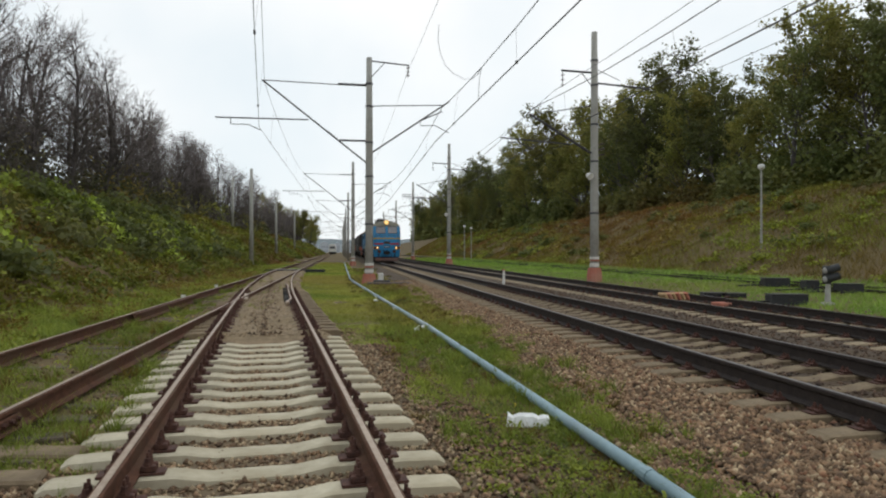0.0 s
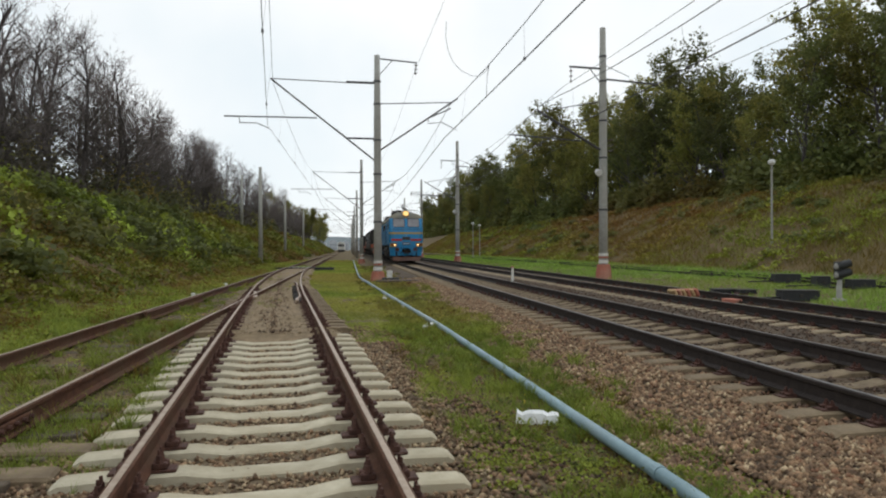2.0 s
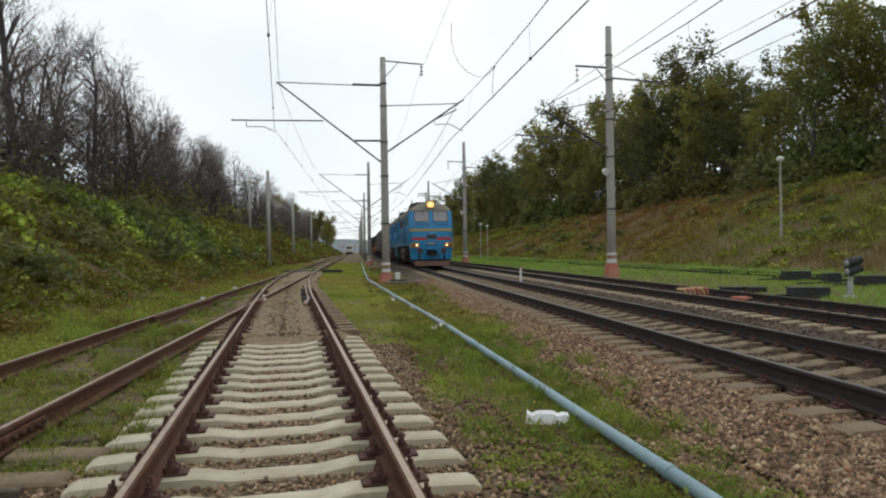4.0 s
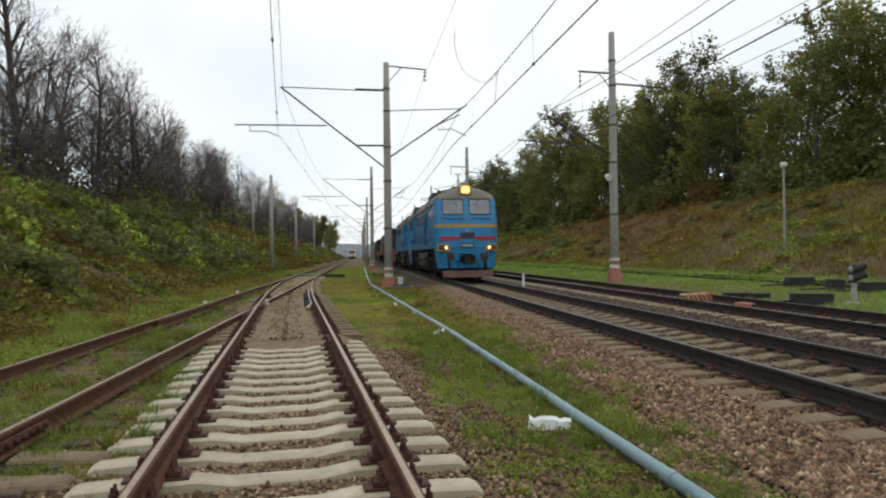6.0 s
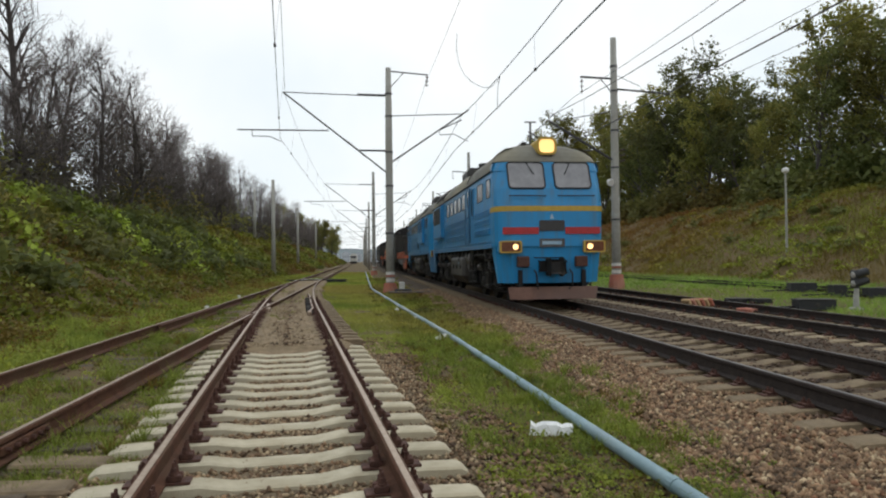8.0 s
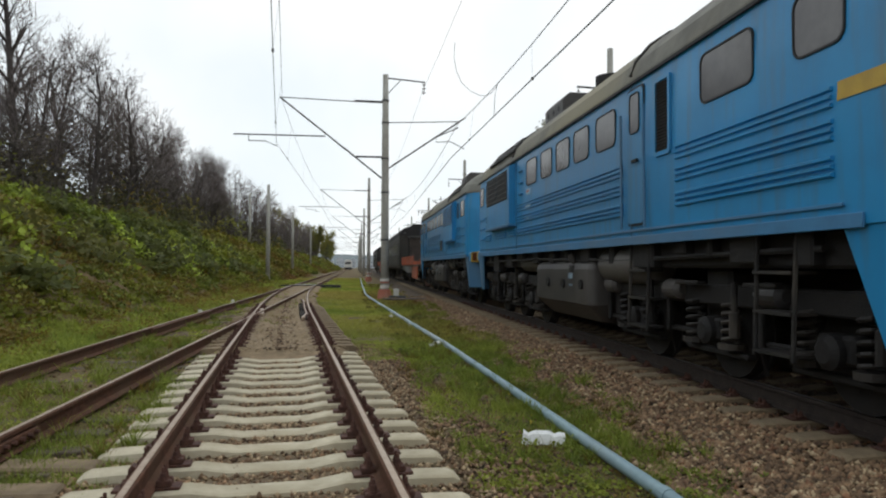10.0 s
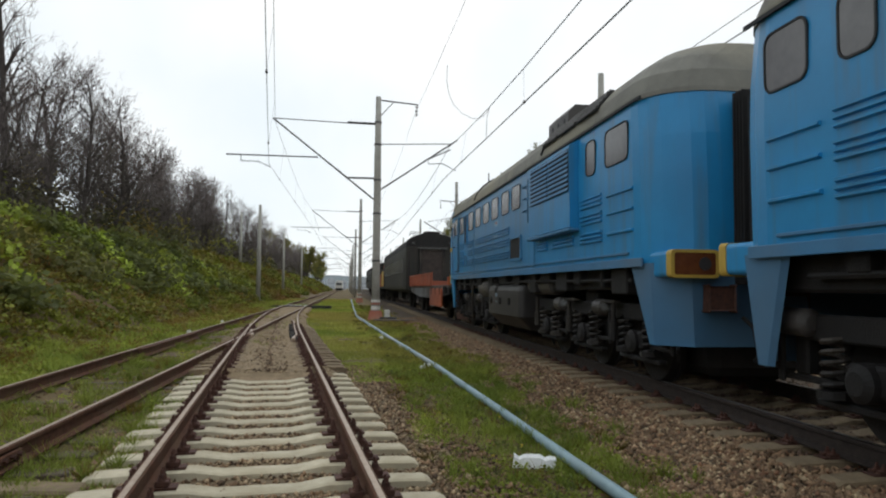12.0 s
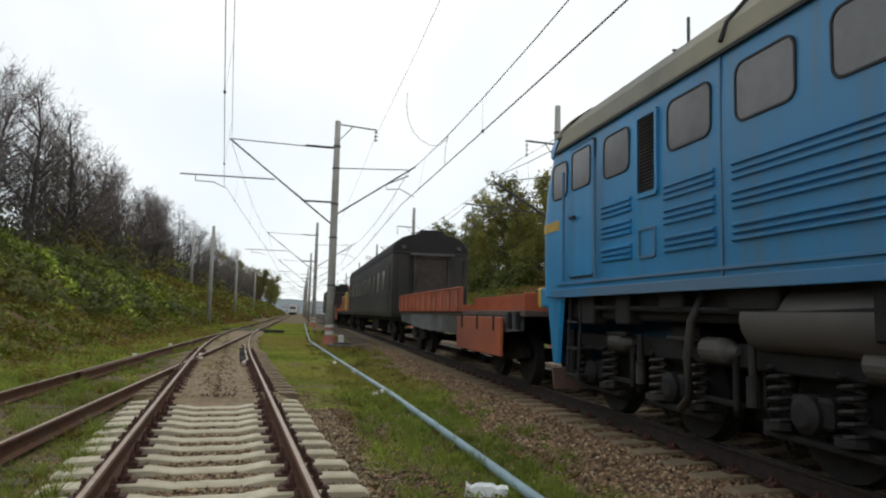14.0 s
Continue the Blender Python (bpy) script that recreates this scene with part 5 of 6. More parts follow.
def tufts(name, n, per, x0, x1, y0, y1, h0, h1, mkey, label, power=1.5, thr=-0.1, dz=0.0, xf=None):
    """Separate grass tufts: blades leaning out of one root."""
    x, y = spread(n, x0, x1, y0, y1, power)
    if xf:
        x = x + np.array([xf(float(b_)) for b_ in y])
    keep = patch(x, y, 0.8, 3.3) > thr
    x, y = x[keep], y[keep]
    z = ground_at(x, y) + dz
    h = np.repeat(rng.uniform(h0, h1, len(x)), per) * rng.uniform(0.5, 1.1, len(x) * per)
    root = np.repeat(np.stack([x, y, z], 1), per, 0) + rng.normal(0, 1, (len(x) * per, 3)) * np.array([0.035, 0.035, 0])
    v, f = blades(root, h, 0.008 + np.repeat(np.sqrt(x * x + y * y), per) * 0.0007, 0.55)
    return stuff(name, v, f, M[mkey], label, "grass")


tufts("grass_tufts", 720, 40, 0.9, 2.5, 3.3, 40, 0.08, 0.2, "grass", "separate green grass tufts along the pipe", 1.5)
tufts("grass_tufts", 90, 34, 2.2, 3.1, 3.3, 28, 0.10, 0.2, "grass", "grass tufts at the ballast edge", 1.3, dz=0.02)
tufts("grass_tufts", 520, 38, -6.8, -1.9, 5, 40, 0.10, 0.26, "grass", "separate grass tufts between the sidings", 1.4, dz=0.02)
tufts("dry_tufts", 260, 34, -6.8, -2.0, 5, 40, 0.10, 0.24, "weed_dry", "withered grass tufts between the sidings", 1.4, dz=0.02)
tufts("dry_tufts", 170, 30, 0.7, 2.8, 3.3, 30, 0.08, 0.16, "weed_dry", "withered grass tufts along the pipe", 1.5)


def bushes(name, n, x0, x1, y0, y1, r0, r1, per, leaf, mkey, label, power=1.8, s=0.22, thr=-9, flat=0.75):
    x, y = spread(n, x0, x1, y0, y1, power)
    k = patch(x, y, s, 1.7)
    keep = k > thr
    x, y, k = x[keep], y[keep], k[keep]
    z = ground_at(x, y)
    r = rng.uniform(r0, r1, len(x)) * (1 + 0.6 * np.clip(k, -0.5, 1))
    d = rng.normal(size=(len(x), per, 3))
    d /= np.linalg.norm(d, axis=2)[:, :, None]
    d[:, :, 2] = np.abs(d[:, :, 2]) * flat
    d *= rng.uniform(0.45, 1.08, (len(x), per, 1)) * r[:, None, None]
    c = (np.stack([x, y, z], 1)[:, None, :] + d).reshape(-1, 3)
    dist = np.repeat(np.sqrt(x * x + y * y), per)
    v, f = quads(c, leaf * rng.uniform(0.7, 1.5, len(c)) * (0.7 + dist / 60))
    return stuff(name, v, f, M[mkey], label, "bushes")


bushes("bank_weeds", 2300, -16.8, -7.4, 14, 130, 0.25, 0.7, 44, 0.085, "weed", "dense leafy green weeds covering the slope", 2.0)
bushes("bank_weeds", 300, -16.2, -9.4, 14, 100, 0.45, 0.9, 110, 0.13, "weed", "large leafy green shrubs on the slope", 1.5, thr=0.0, s=0.15, flat=1.0)
bushes("bank_weeds", 420, -16.5, -9.6, 14, 90, 0.35, 0.95, 80, 0.11, "grass", "yellow-green leafy shrubs on the slope", 1.8, thr=0.0)
bushes("bank_weeds", 170, -16.2, -11, 14, 85, 0.3, 0.65, 80, 0.12, "weed_bright", "fresh bright green shrubs high on the slope", 1.6, thr=-0.12, s=0.33, flat=1.15)
bushes("dry_weeds", 1500, -13.5, -6.8, 14, 110, 0.25, 0.62, 44, 0.055, "weed_dry", "brown withered weeds low on the slope", 1.8, thr=-0.02, s=0.3)
# dark leaves paint the shaded gaps between the shrubs
bushes("bank_weeds", 95, -14.5, -8.6, 15, 60, 0.6, 1.3, 110, 0.15, "leaf_dark", "dark green large-leaved shrubs in place of shaded gaps on the slope", 1.4, thr=-0.05, s=0.3, flat=1.0)
bushes("bank_weeds", 90, -14.8, -9.0, 15, 70, 0.3, 0.7, 80, 0.13, "weed_bright", "bright large-leaved plants on the slope", 1.4, thr=0.0, s=0.45, flat=1.1)
bushes("bank_weeds", 620, -16.5, -7.0, 120, 340, 0.6, 1.2, 34, 0.1, "weed", "green weeds far along the slope", 1.2)
bushes("bank_weeds", 120, -17.2, -15.4, 16, 110, 0.3, 0.6, 70, 0.1, "weed_bright", "bright leafy shrubs along the crest", 1.4, thr=-0.1, flat=1.1)
bushes("dry_weeds", 500, 27.5, 34, 24, 170, 0.25, 0.6, 40, 0.08, "weed_dry", "rusty brown weeds high on the grassy slope", 1.4, thr=-0.1, s=0.2)
bushes("slope_weeds", 160, 21.5, 34, 20, 130, 0.4, 0.9, 70, 0.12, "leaf_dark", "dark green weed clumps on the grassy slope", 1.5, thr=-0.05, s=0.2)
bushes("slope_weeds", 1100, 20.8, 34, 20, 150, 0.25, 0.7, 34, 0.085, "weed", "scattered green weeds on the grassy slope", 1.6, thr=0.0)
bushes("small_weeds", 1500, 0.9, 2.6, 3.4, 45, 0.04, 0.13, 34, 0.024, "weed", "small leafy weeds in the grass strip", 1.5, thr=-0.12, s=0.9)
bushes("small_weeds", 420, 0.9, 2.6, 3.4, 40, 0.04, 0.11, 30, 0.022, "leaf_dark", "dark small-leaved weeds in the grass strip", 1.5, thr=-0.1, s=1.3)
bushes("small_weeds", 380, 0.8, 2.6, 3.4, 40, 0.03, 0.09, 26, 0.018, "weed_dry", "withered small weeds in the grass strip", 1.5, thr=-0.1, s=0.6)
bushes("small_weeds", 420, 0.4, 3.0, 12, 60, 0.06, 0.16, 34, 0.04, "weed", "low weeds beside the turnout and pipe", 1.3, thr=-0.1, s=0.5)
bushes("small_weeds", 1300, -6.6, -1.8, 5, 45, 0.05, 0.18, 36, 0.024, "weed", "small leafy weeds between the sidings", 1.5, thr=-0.05, s=0.7)
bushes("small_weeds", 260, -6.6, -2.4, 6, 45, 0.06, 0.2, 30, 0.022, "weed_dry", "withered small weeds between the sidings", 1.5, thr=0.0, s=0.5)
bushes("bank_weeds", 1300, -10.5, -5.0, 9, 60, 0.12, 0.4, 40, 0.045, "weed", "low leafy weeds at the foot of the slope", 1.6, thr=-0.1, s=0.5)
bushes("dry_weeds", 1300, -10.5, -5.0, 9, 60, 0.12, 0.4, 36, 0.04, "weed_dry", "brown weeds at the foot of the slope", 1.6, thr=-0.12, s=0.35)
bushes("small_weeds", 260, 1.9, 3.0, 3.6, 30, 0.05, 0.14, 34, 0.02, "weed", "small leafy weeds at the ballast edge", 1.5, thr=0.0, s=0.7)
bushes("flowers", 90, 1.0, 2.4, 4, 30, 0.06, 0.1, 4, 0.02, "flower", "small yellow flowers in the grass", 1.5)
bushes("flowers", 160, -6.5, -2.9, 7, 40, 0.06, 0.12, 4, 0.03, "flower", "small yellow flowers beside rails", 1.5)
bushes("undergrowth", 720, -23, -17.0, 26, 220, 1.0, 2.7, 130, 0.12, "leaf_thin", "dark brushy undergrowth below bare trees", 1.5, flat=1.2)
bushes("undergrowth", 190, -20.5, -17.0, 30, 170, 0.8, 1.7, 130, 0.1, "leaf_mid", "yellow-green saplings among bare trunks", 1.5, thr=0.0, flat=2.6)
bushes("undergrowth", 260, -19, -16.0, 24, 160, 0.5, 1.3, 60, 0.15, "leaf_mid", "green undergrowth at the wood edge", 1.5, thr=-0.1, flat=1.2)
bushes("undergrowth", 420, 34, 42, 25, 320, 1.2, 2.7, 300, 0.17, "leaf_dark", "dark bushes at the wood edge", 1.5, flat=1.9)
bushes("undergrowth", 110, 33.5, 36, 26, 240, 0.7, 1.7, 200, 0.14, "leaf_mid", "olive bushes at the wood edge", 1.3, flat=1.4)


def limbs(height, levels, spread_a, kids, seed, start=0.25, droop=0.0, side=1.0, sway=1.0):
    """Tapered branch segments of a tree: list of (points, radii) and the twig tips."""
    r = random.Random(seed)
    out, tips = [], []

    def grow(p, d, length, rad, lev):
        n = 5 if lev == 0 else 3
        pts, rads = [p.copy()], [rad]
        q, dd = p.copy(), d.copy()
        for i in range(n):
            dd = (dd + Vector((r.gauss(0, 0.12), r.gauss(0, 0.12), r.gauss(0.05 - droop * lev, 0.06))) * (sway if lev == 0 else 1.0)).normalized()
            q = q + dd * (length / n)
            pts.append(q.copy())
            rads.append(rad * (1 - 0.82 * (i + 1) / n))
        out.append((pts, rads, lev))
        if lev == levels:
            tips.append((pts[-1], dd.copy()))
            return
        k = kids[lev]
        for j in range(k):
            u = start + (1 - start) * (j + r.random()) / k if lev == 0 else 0.25 + 0.75 * (j + r.random()) / k
            i = min(int(u * n), n - 1)
            base = pts[i].lerp(pts[i + 1], u * n - i)
            away = Vector((r.gauss(0, 1), r.gauss(0, 1), 0))
            away = (away - dd * away.dot(dd)).normalized()
            a = spread_a * r.uniform(0.7, 1.25)
            nd = (dd * math.cos(a) + away * math.sin(a)).normalized()
            ll = length * (side * r.uniform(0.34, 0.5) * (1.15 - 0.55 * u) if lev == 0 else r.uniform(0.4, 0.62))
            grow(base, nd, ll, max(rads[i] * 0.5, 0.008), lev + 1)

    grow(Vector((0, 0, -0.3)), Vector((0, 0, 1)), height, height * 0.0125 + 0.03, 0)
    return out, tips


def branch_mesh(segs, low, high, material, name, grow=1.0):
    b = Build()
    for pts, rads, lev in segs:
        if low <= lev <= high:
            b.tube(pts, [x * grow for x in rads], 7 if lev == 0 else 4 if lev == 1 else 3, False)
    return b.mesh(name, material)


def bare_tree(seed, h, leaves, kids=(21, 6, 4), side=0.68, start=0.16):
    t = empty("bare_tree", "tall leafless tree with thin dark branches on the bank", "tree", "bare trees on the bank")
    segs, tips = limbs(h, 3, 0.7, kids, seed, start, side=side, sway=0.6)
    part("trunk", branch_mesh(segs, 0, 0, M["bark"], "trunk", 1.25), None, t)
    part("branchwork", branch_mesh(segs, 1, 2, M["bark"], "branchwork", 1.45), None, t)
    pts = np.array([tuple(p) for p, d in tips])
    # fine twigs fanning out of every branch end
    way = np.repeat(np.array([tuple(d) for p, d in tips]), 3, 0) + rng.normal(0, 0.38, (len(pts) * 3, 3)) + np.array([0, 0, 0.25])
    way /= np.linalg.norm(way, axis=1)[:, None]
    root = np.repeat(pts, 3, 0) - way * 0.35
    long = rng.uniform(0.4, 0.9, (len(root), 1))
    thick = np.cross(way, rng.normal(size=way.shape))
    thick *= 0.0125 / np.linalg.norm(thick, axis=1)[:, None]
    v = np.stack([root - thick, root + thick, root + way * long + thick * 0.3, root + way * long - thick * 0.3], 1).reshape(-1, 3)
    f = np.arange(len(v)).reshape(-1, 4)
    part("twigwork", np_mesh("twigwork", v, f, M["twig"]), None, t)
    low = pts[pts[:, 2] < h * 0.55]
    c = np.repeat(low, leaves, 0) + rng.normal(0, 0.35, (len(low) * leaves, 3))
    v, f = quads(c, rng.uniform(0.07, 0.14, len(c)))
    part("foliage", np_mesh("foliage", v, f, M["leaf_thin"]), None, t)
    return t


def leafy_tree(seed, h, mkey, leaf, label):
    t = empty("leafy_tree", label, "tree", "leafy trees on the bank")
    segs, tips = limbs(h, 3, 0.72, (26, 6, 4), seed, 0.1, side=0.8)
    part("trunk", branch_mesh(segs, 0, 1, M["bark"], "trunk"), None, t)
    part("branchwork", branch_mesh(segs, 2, 2, M["bark"], "branchwork"), None, t)
    # leaves follow the twigs and the outer halves of the branches, with gaps between the sprays
    along = []
    for pts, rads, lev in segs:
        if lev >= 2:
            for k in range(1, len(pts)):
                along += [pts[k - 1].lerp(pts[k], u) for u in ((0.3, 0.8) if lev == 3 else (0.5, 1.0))]
    base = np.array([tuple(p) for p in along])
    base = base[rng.uniform(0, 1, len(base)) < 0.8]
    c = np.repeat(base, 2, 0) + rng.normal(0, 1, (len(base) * 2, 3)) * np.array([0.2, 0.2, 0.17])
    v, f = quads(c, leaf * rng.uniform(0.6, 1.5, len(c)), 0.25, 1.4)
    part("crown", np_mesh("crown", v, f, M[mkey]), None, t)
    return t


def plant(kinds, spots):
    r = random.Random(5)
    used = set()
    for x, y, s in spots:
        k = r.randrange(len(kinds))
        m = pose(x, y, gz(x, y) - 0.1, r.uniform(-3, 3), r.uniform(-3, 3), r.uniform(0, 360)) @ Matrix.Scale(s, 4)
        if k not in used:
            used.add(k)
            kinds[k].matrix_basis = m
        else:
            c = copy_thing(kinds[k], m)
            c.matrix_basis = m
    for k, ob in enumerate(kinds):
        if k not in used:
            ob.matrix_basis = pose(-45, 150 + 5 * k, gz(-45, 150))


r9 = random.Random(11)
bare = [bare_tree(20 + i, 10.7, 5 if i % 2 else 8) for i in range(6)]
spots = []
tall_tree = bare_tree(33, 16.5, 1, (26, 6, 3), 0.42, 0.3)
tall_tree.matrix_basis = pose(-19.5, 43.0, gz(-19.5, 43.0) - 0.1, 0, 0, 40)
tagged(tall_tree, "very tall slender leafless tree standing above the wood")
y = 28.0
while y < 320:
    spots.append((-17.8 + r9.uniform(-0.8, 0.8), y, r9.uniform(0.66, 0.98) * (0.72 if y < 44 else 1.0)))
    if y < 125:
        spots.append((-21.5 + r9.uniform(-1.6, 1.6), y + r9.uniform(-1, 1), r9.uniform(0.88, 1.12) * (0.7 if y < 46 else 1.0)))
    y += r9.uniform(2.0, 3.2) * (1 + y / 170)
plant(bare, spots)
DARK, OLIVE = "tall broadleaf tree with dark green crown on the bank", "tall broadleaf tree with olive green crown on the bank"
leafy = [leafy_tree(40 + i, 13.5 + (i % 3), "leaf_dark" if i % 2 == 0 else "leaf_mid", 0.2, DARK if i % 2 == 0 else OLIVE) for i in range(6)]
spots = []
y = 26.0
while y < 330:
    tall = 0.92 if y <= 56 else 1.08 if y < 75 else 1.2
    spots.append((35.8 + r9.uniform(-1.2, 1.2), y, r9.uniform(0.5, 0.78) * tall))
    spots.append((40.0 + r9.uniform(-1.5, 1.5), y + r9.uniform(0, 3), r9.uniform(0.84, 1.06) * tall))
    if y < 200:
        spots.append((44.5 + r9.uniform(-1.5, 1.5), y + r9.uniform(0, 3), r9.uniform(0.62, 0.8) * tall))
    y += r9.uniform(3.5, 5.2) * (1 + y / 110)
for y in (250, 275, 300, 330, 350, 370, 390, 410):
    spots += [(-12 - r9.uniform(0, 8), y, 0.8), (-24, y + 5, 1.0)]
plant(leafy, spots)


# ---- sleepers, with rail fastenings ----
def sleeper_mesh(name, material, length=2.7, waist=0.036):
    """A prestressed sleeper: trapezoid section, thinner in the middle."""
    xs = [-1.35, -1.30, -1.05, -0.52, -0.3, 0.3, 0.52, 1.05, 1.30, 1.35]
    tops = [-0.035, -0.01, 0.0, 0.0, -waist, -waist, 0.0, 0.0, -0.01, -0.035]
    b, v, f = Build(), [], []
    for x, t in zip(xs, tops):
        x *= length / 2.7
        v += [(x, -0.145, -0.2), (x, -0.12, t - 0.012), (x, -0.09, t), (x, 0.09, t), (x, 0.12, t - 0.012), (x, 0.145, -0.2)]
    for i in range(len(xs) - 1):
        f += [[i * 6 + k, i * 6 + k + 1, (i + 1) * 6 + k + 1, (i + 1) * 6 + k] for k in range(5)]
    f += [list(range(6))[::-1], [54 + k for k in range(6)]]
    return b.add(v, f).mesh(name, material)


def fastening_mesh(name, material):
    """Base plate with two clips and bolts, for one side of one rail."""
    b = Build().box(-0.09, 0.09, -0.085, 0.085, 0.0, 0.02, 0.004)
    for y in (-0.045, 0.045):
        b.box(-0.065, 0.035, y - 0.03, y + 0.03, 0.02, 0.065, 0.008)
        b.tube([(-0.02, y, 0.05), (-0.02, y, 0.075), (-0.02, y, 0.078), (-0.02, y, 0.112), (-0.02, y, 0.114), (-0.02, y, 0.15)], [0.03, 0.03, 0.025, 0.022, 0.013, 0.012], 6)
    return b.mesh(name, material)


SL_PALE, SL_OLD, SL_TAN = (sleeper_mesh("sleeper", M[k]) for k in ("concrete", "concrete_old", "concrete_tan"))
FAST, FAST_RUST = fastening_mesh("fastening", M["iron"]), fastening_mesh("fastening", mat("red_rust", (0.10, 0.04, 0.027), (0.055, 0.025, 0.018), 20, 0.85, 0.3))


def sleepers(parent, mesh, fast, cf, z, ys, seed, low=1.0):
    r = random.Random(seed)
    for y in ys:
        a = math.degrees(math.atan((cf(y - 0.5) - cf(y + 0.5)) / 1.0))
        s = part("sleeper", mesh, None, parent)
        s.matrix_basis = pose(cf(y) + r.uniform(-0.02, 0.02), y + r.uniform(-0.015, 0.015), z + r.uniform(-0.006, 0.004), 0, 0, a + r.uniform(-0.6, 0.6))
        if y < 26:
            for k in (-1, 1):
                for d in (-1, 1):
                    o = part("fastening", fast, None, s)
                    o.matrix_basis = pose(k * HALF + d * 0.125, 0, 0.002, 0, 0, 0 if d > 0 else 180) @ Matrix.Diagonal((1, 0.8, low, 1))


sleepers(tr_near, SL_PALE, FAST, near_x, -0.188, [12.05 - 0.548 * i for i in range(28)], 1)
sleepers(tr_near, SL_OLD, FAST, near_x, -0.112, [17.6 + 0.548 * i for i in range(14)], 6)
sleepers(tr_near, SL_OLD, FAST, near_x, -0.115, [12.6 + 0.548 * i for i in range(9)], 5)
sleepers(tr_m1, SL_OLD, FAST_RUST, lambda y: MAIN1_X, MAIN1_Z - 0.188, [0.4 + 0.548 * i for i in range(-15, 110)], 2, 0.55)
sleepers(tr_m2, SL_TAN, FAST_RUST, lambda y: MAIN2_X, MAIN2_Z - 0.188, [4 + 0.548 * i for i in range(-21, 80)], 3, 0.55)
b = Build()
r4 = random.Random(4)
for i in range(40):
    y = 4.3 + 0.6 * i
    b.box(LEFT_X - 1.3, LEFT_X + 1.3, y - 0.11, y + 0.11, -0.3, -0.208 - r4.uniform(0, 0.045), 0.01)
tagged(part("buried_sleepers", b, M["wood_old"], tr_left, "old wooden sleepers half buried in soil"), kind="stuff")
for i, (x, y, a) in enumerate(((-2.35, 5.0, 6), (-2.3, 5.6, 2), (-2.25, 4.4, -4))):
    s = part("sleeper_end", Build().box(-0.35, 0.35, -0.13, 0.13, -0.1, 0.03, 0.02), M["concrete_old"], tr_left)
    s.matrix_basis = pose(x, y, -0.225, 2, 3, a)


# joint bars on the overgrown siding
for y in (5.9, 18.0):
    fb = part("joint_bar", Build().box(LEFT_X + HALF - 0.05, LEFT_X + HALF + 0.05, y - 0.4, y + 0.4, -0.13, -0.055, 0.01), M["rust"], tr_left)
    for k in range(6):
        part("bolt", Build().tube([(LEFT_X + HALF + 0.05, y - 0.33 + k * 0.13, -0.09), (LEFT_X + HALF + 0.085, y - 0.33 + k * 0.13, -0.09)], 0.02, 6), M["iron"], fb)


# ---- loose stones ----
def stones(name, n, xf, y0, y1, r0, r1, zf, mkey, label, power=1.6):
    ico = np.array([(1, 0.2, 0), (-0.2, 1, 0.1), (-1, -0.1, 0), (0.15, -1, -0.1), (0.1, 0, 1), (0, 0.1, -0.8)]) * 1.1
    fac = np.array([(0, 1, 4), (1, 2, 4), (2, 3, 4), (3, 0, 4), (1, 0, 5), (2, 1, 5), (3, 2, 5), (0, 3, 5)])
    y = y0 + (y1 - y0) * rng.uniform(0, 1, n) ** power
    x = np.array([xf(float(b_), float(u)) for b_, u in zip(y, rng.uniform(0, 1, n))])
    z = np.array([zf(float(a), float(b_)) for a, b_ in zip(x, y)])
    rad = rng.uniform(r0, r1, n) ** 1.0
    jit = ico[None] * rng.uniform(0.65, 1.3, (n, 6, 1)) * rng.uniform(0.6, 1.25, (n, 1, 3)) * rad[:, None, None]
    a = rng.uniform(0, 6.28, n)
    ca, sa = np.cos(a)[:, None], np.sin(a)[:, None]
    v = np.stack([jit[:, :, 0] * ca - jit[:, :, 1] * sa, jit[:, :, 0] * sa + jit[:, :, 1] * ca, jit[:, :, 2] * 0.8], 2)
    v += np.stack([x, y, z + rad * 0.25], 1)[:, None, :]
    f = (fac[None] + 6 * np.arange(n)[:, None, None]).reshape(-1, 3)
    return stuff(name, v.reshape(-1, 3), f, M[mkey], label, "gravel")


def main_top(x, y):
    return max(gz(x, y), -0.135 - 0.5 * max(0, abs((x - 7.3) / 4.6) - 0.8)) if x > 2.7 else gz(x, y)


stones("ballast_stones", 30000, lambda y, u: 2.25 + u * 1.75, 3.0, 34, 0.014, 0.036, main_top, "stone", "loose brown crushed stones on the ballast shoulder", 1.7)
stones("ballast_stones", 9000, lambda y, u: 4.0 + u * 4.2, 4.0, 30, 0.018, 0.036, lambda x, y: -0.135, "stone_oily_shaded", "oily brown stones darkened for the train's shade between main line sleepers", 1.5)
stones("ballast_stones", 6000, lambda y, u: 8.0 + u * 3.6, 7.0, 40, 0.02, 0.04, lambda x, y: -0.14, "stone", "brown loose stones around the second main track", 1.5)
stones("ballast_stones", 3800, lambda y, u: 2.25 + u * 2.2, 3.0, 34, 0.014, 0.034, main_top, "stone_rust", "scattered rusty red stones on ballast", 1.6)
stones("ballast_stones", 5200, lambda y, u: 2.2 + u * 1.5, 3.0, 34, 0.013, 0.034, main_top, "stone_pale", "scattered pale stones on ballast", 1.6)
stones("near_gravel", 9000, lambda y, u: near_x(y) - 1.75 + u * 3.5, 2.5, 13, 0.010, 0.028, lambda x, y: -0.258, "stone_pale", "pale gravel between the sleepers", 1.2)
stones("near_gravel", 17000, lambda y, u: near_x(y) - 1.9 + u * 4.0, 2.5, 14, 0.012, 0.032, lambda x, y: -0.262, "stone", "brown gravel beside the sleepers", 1.2)
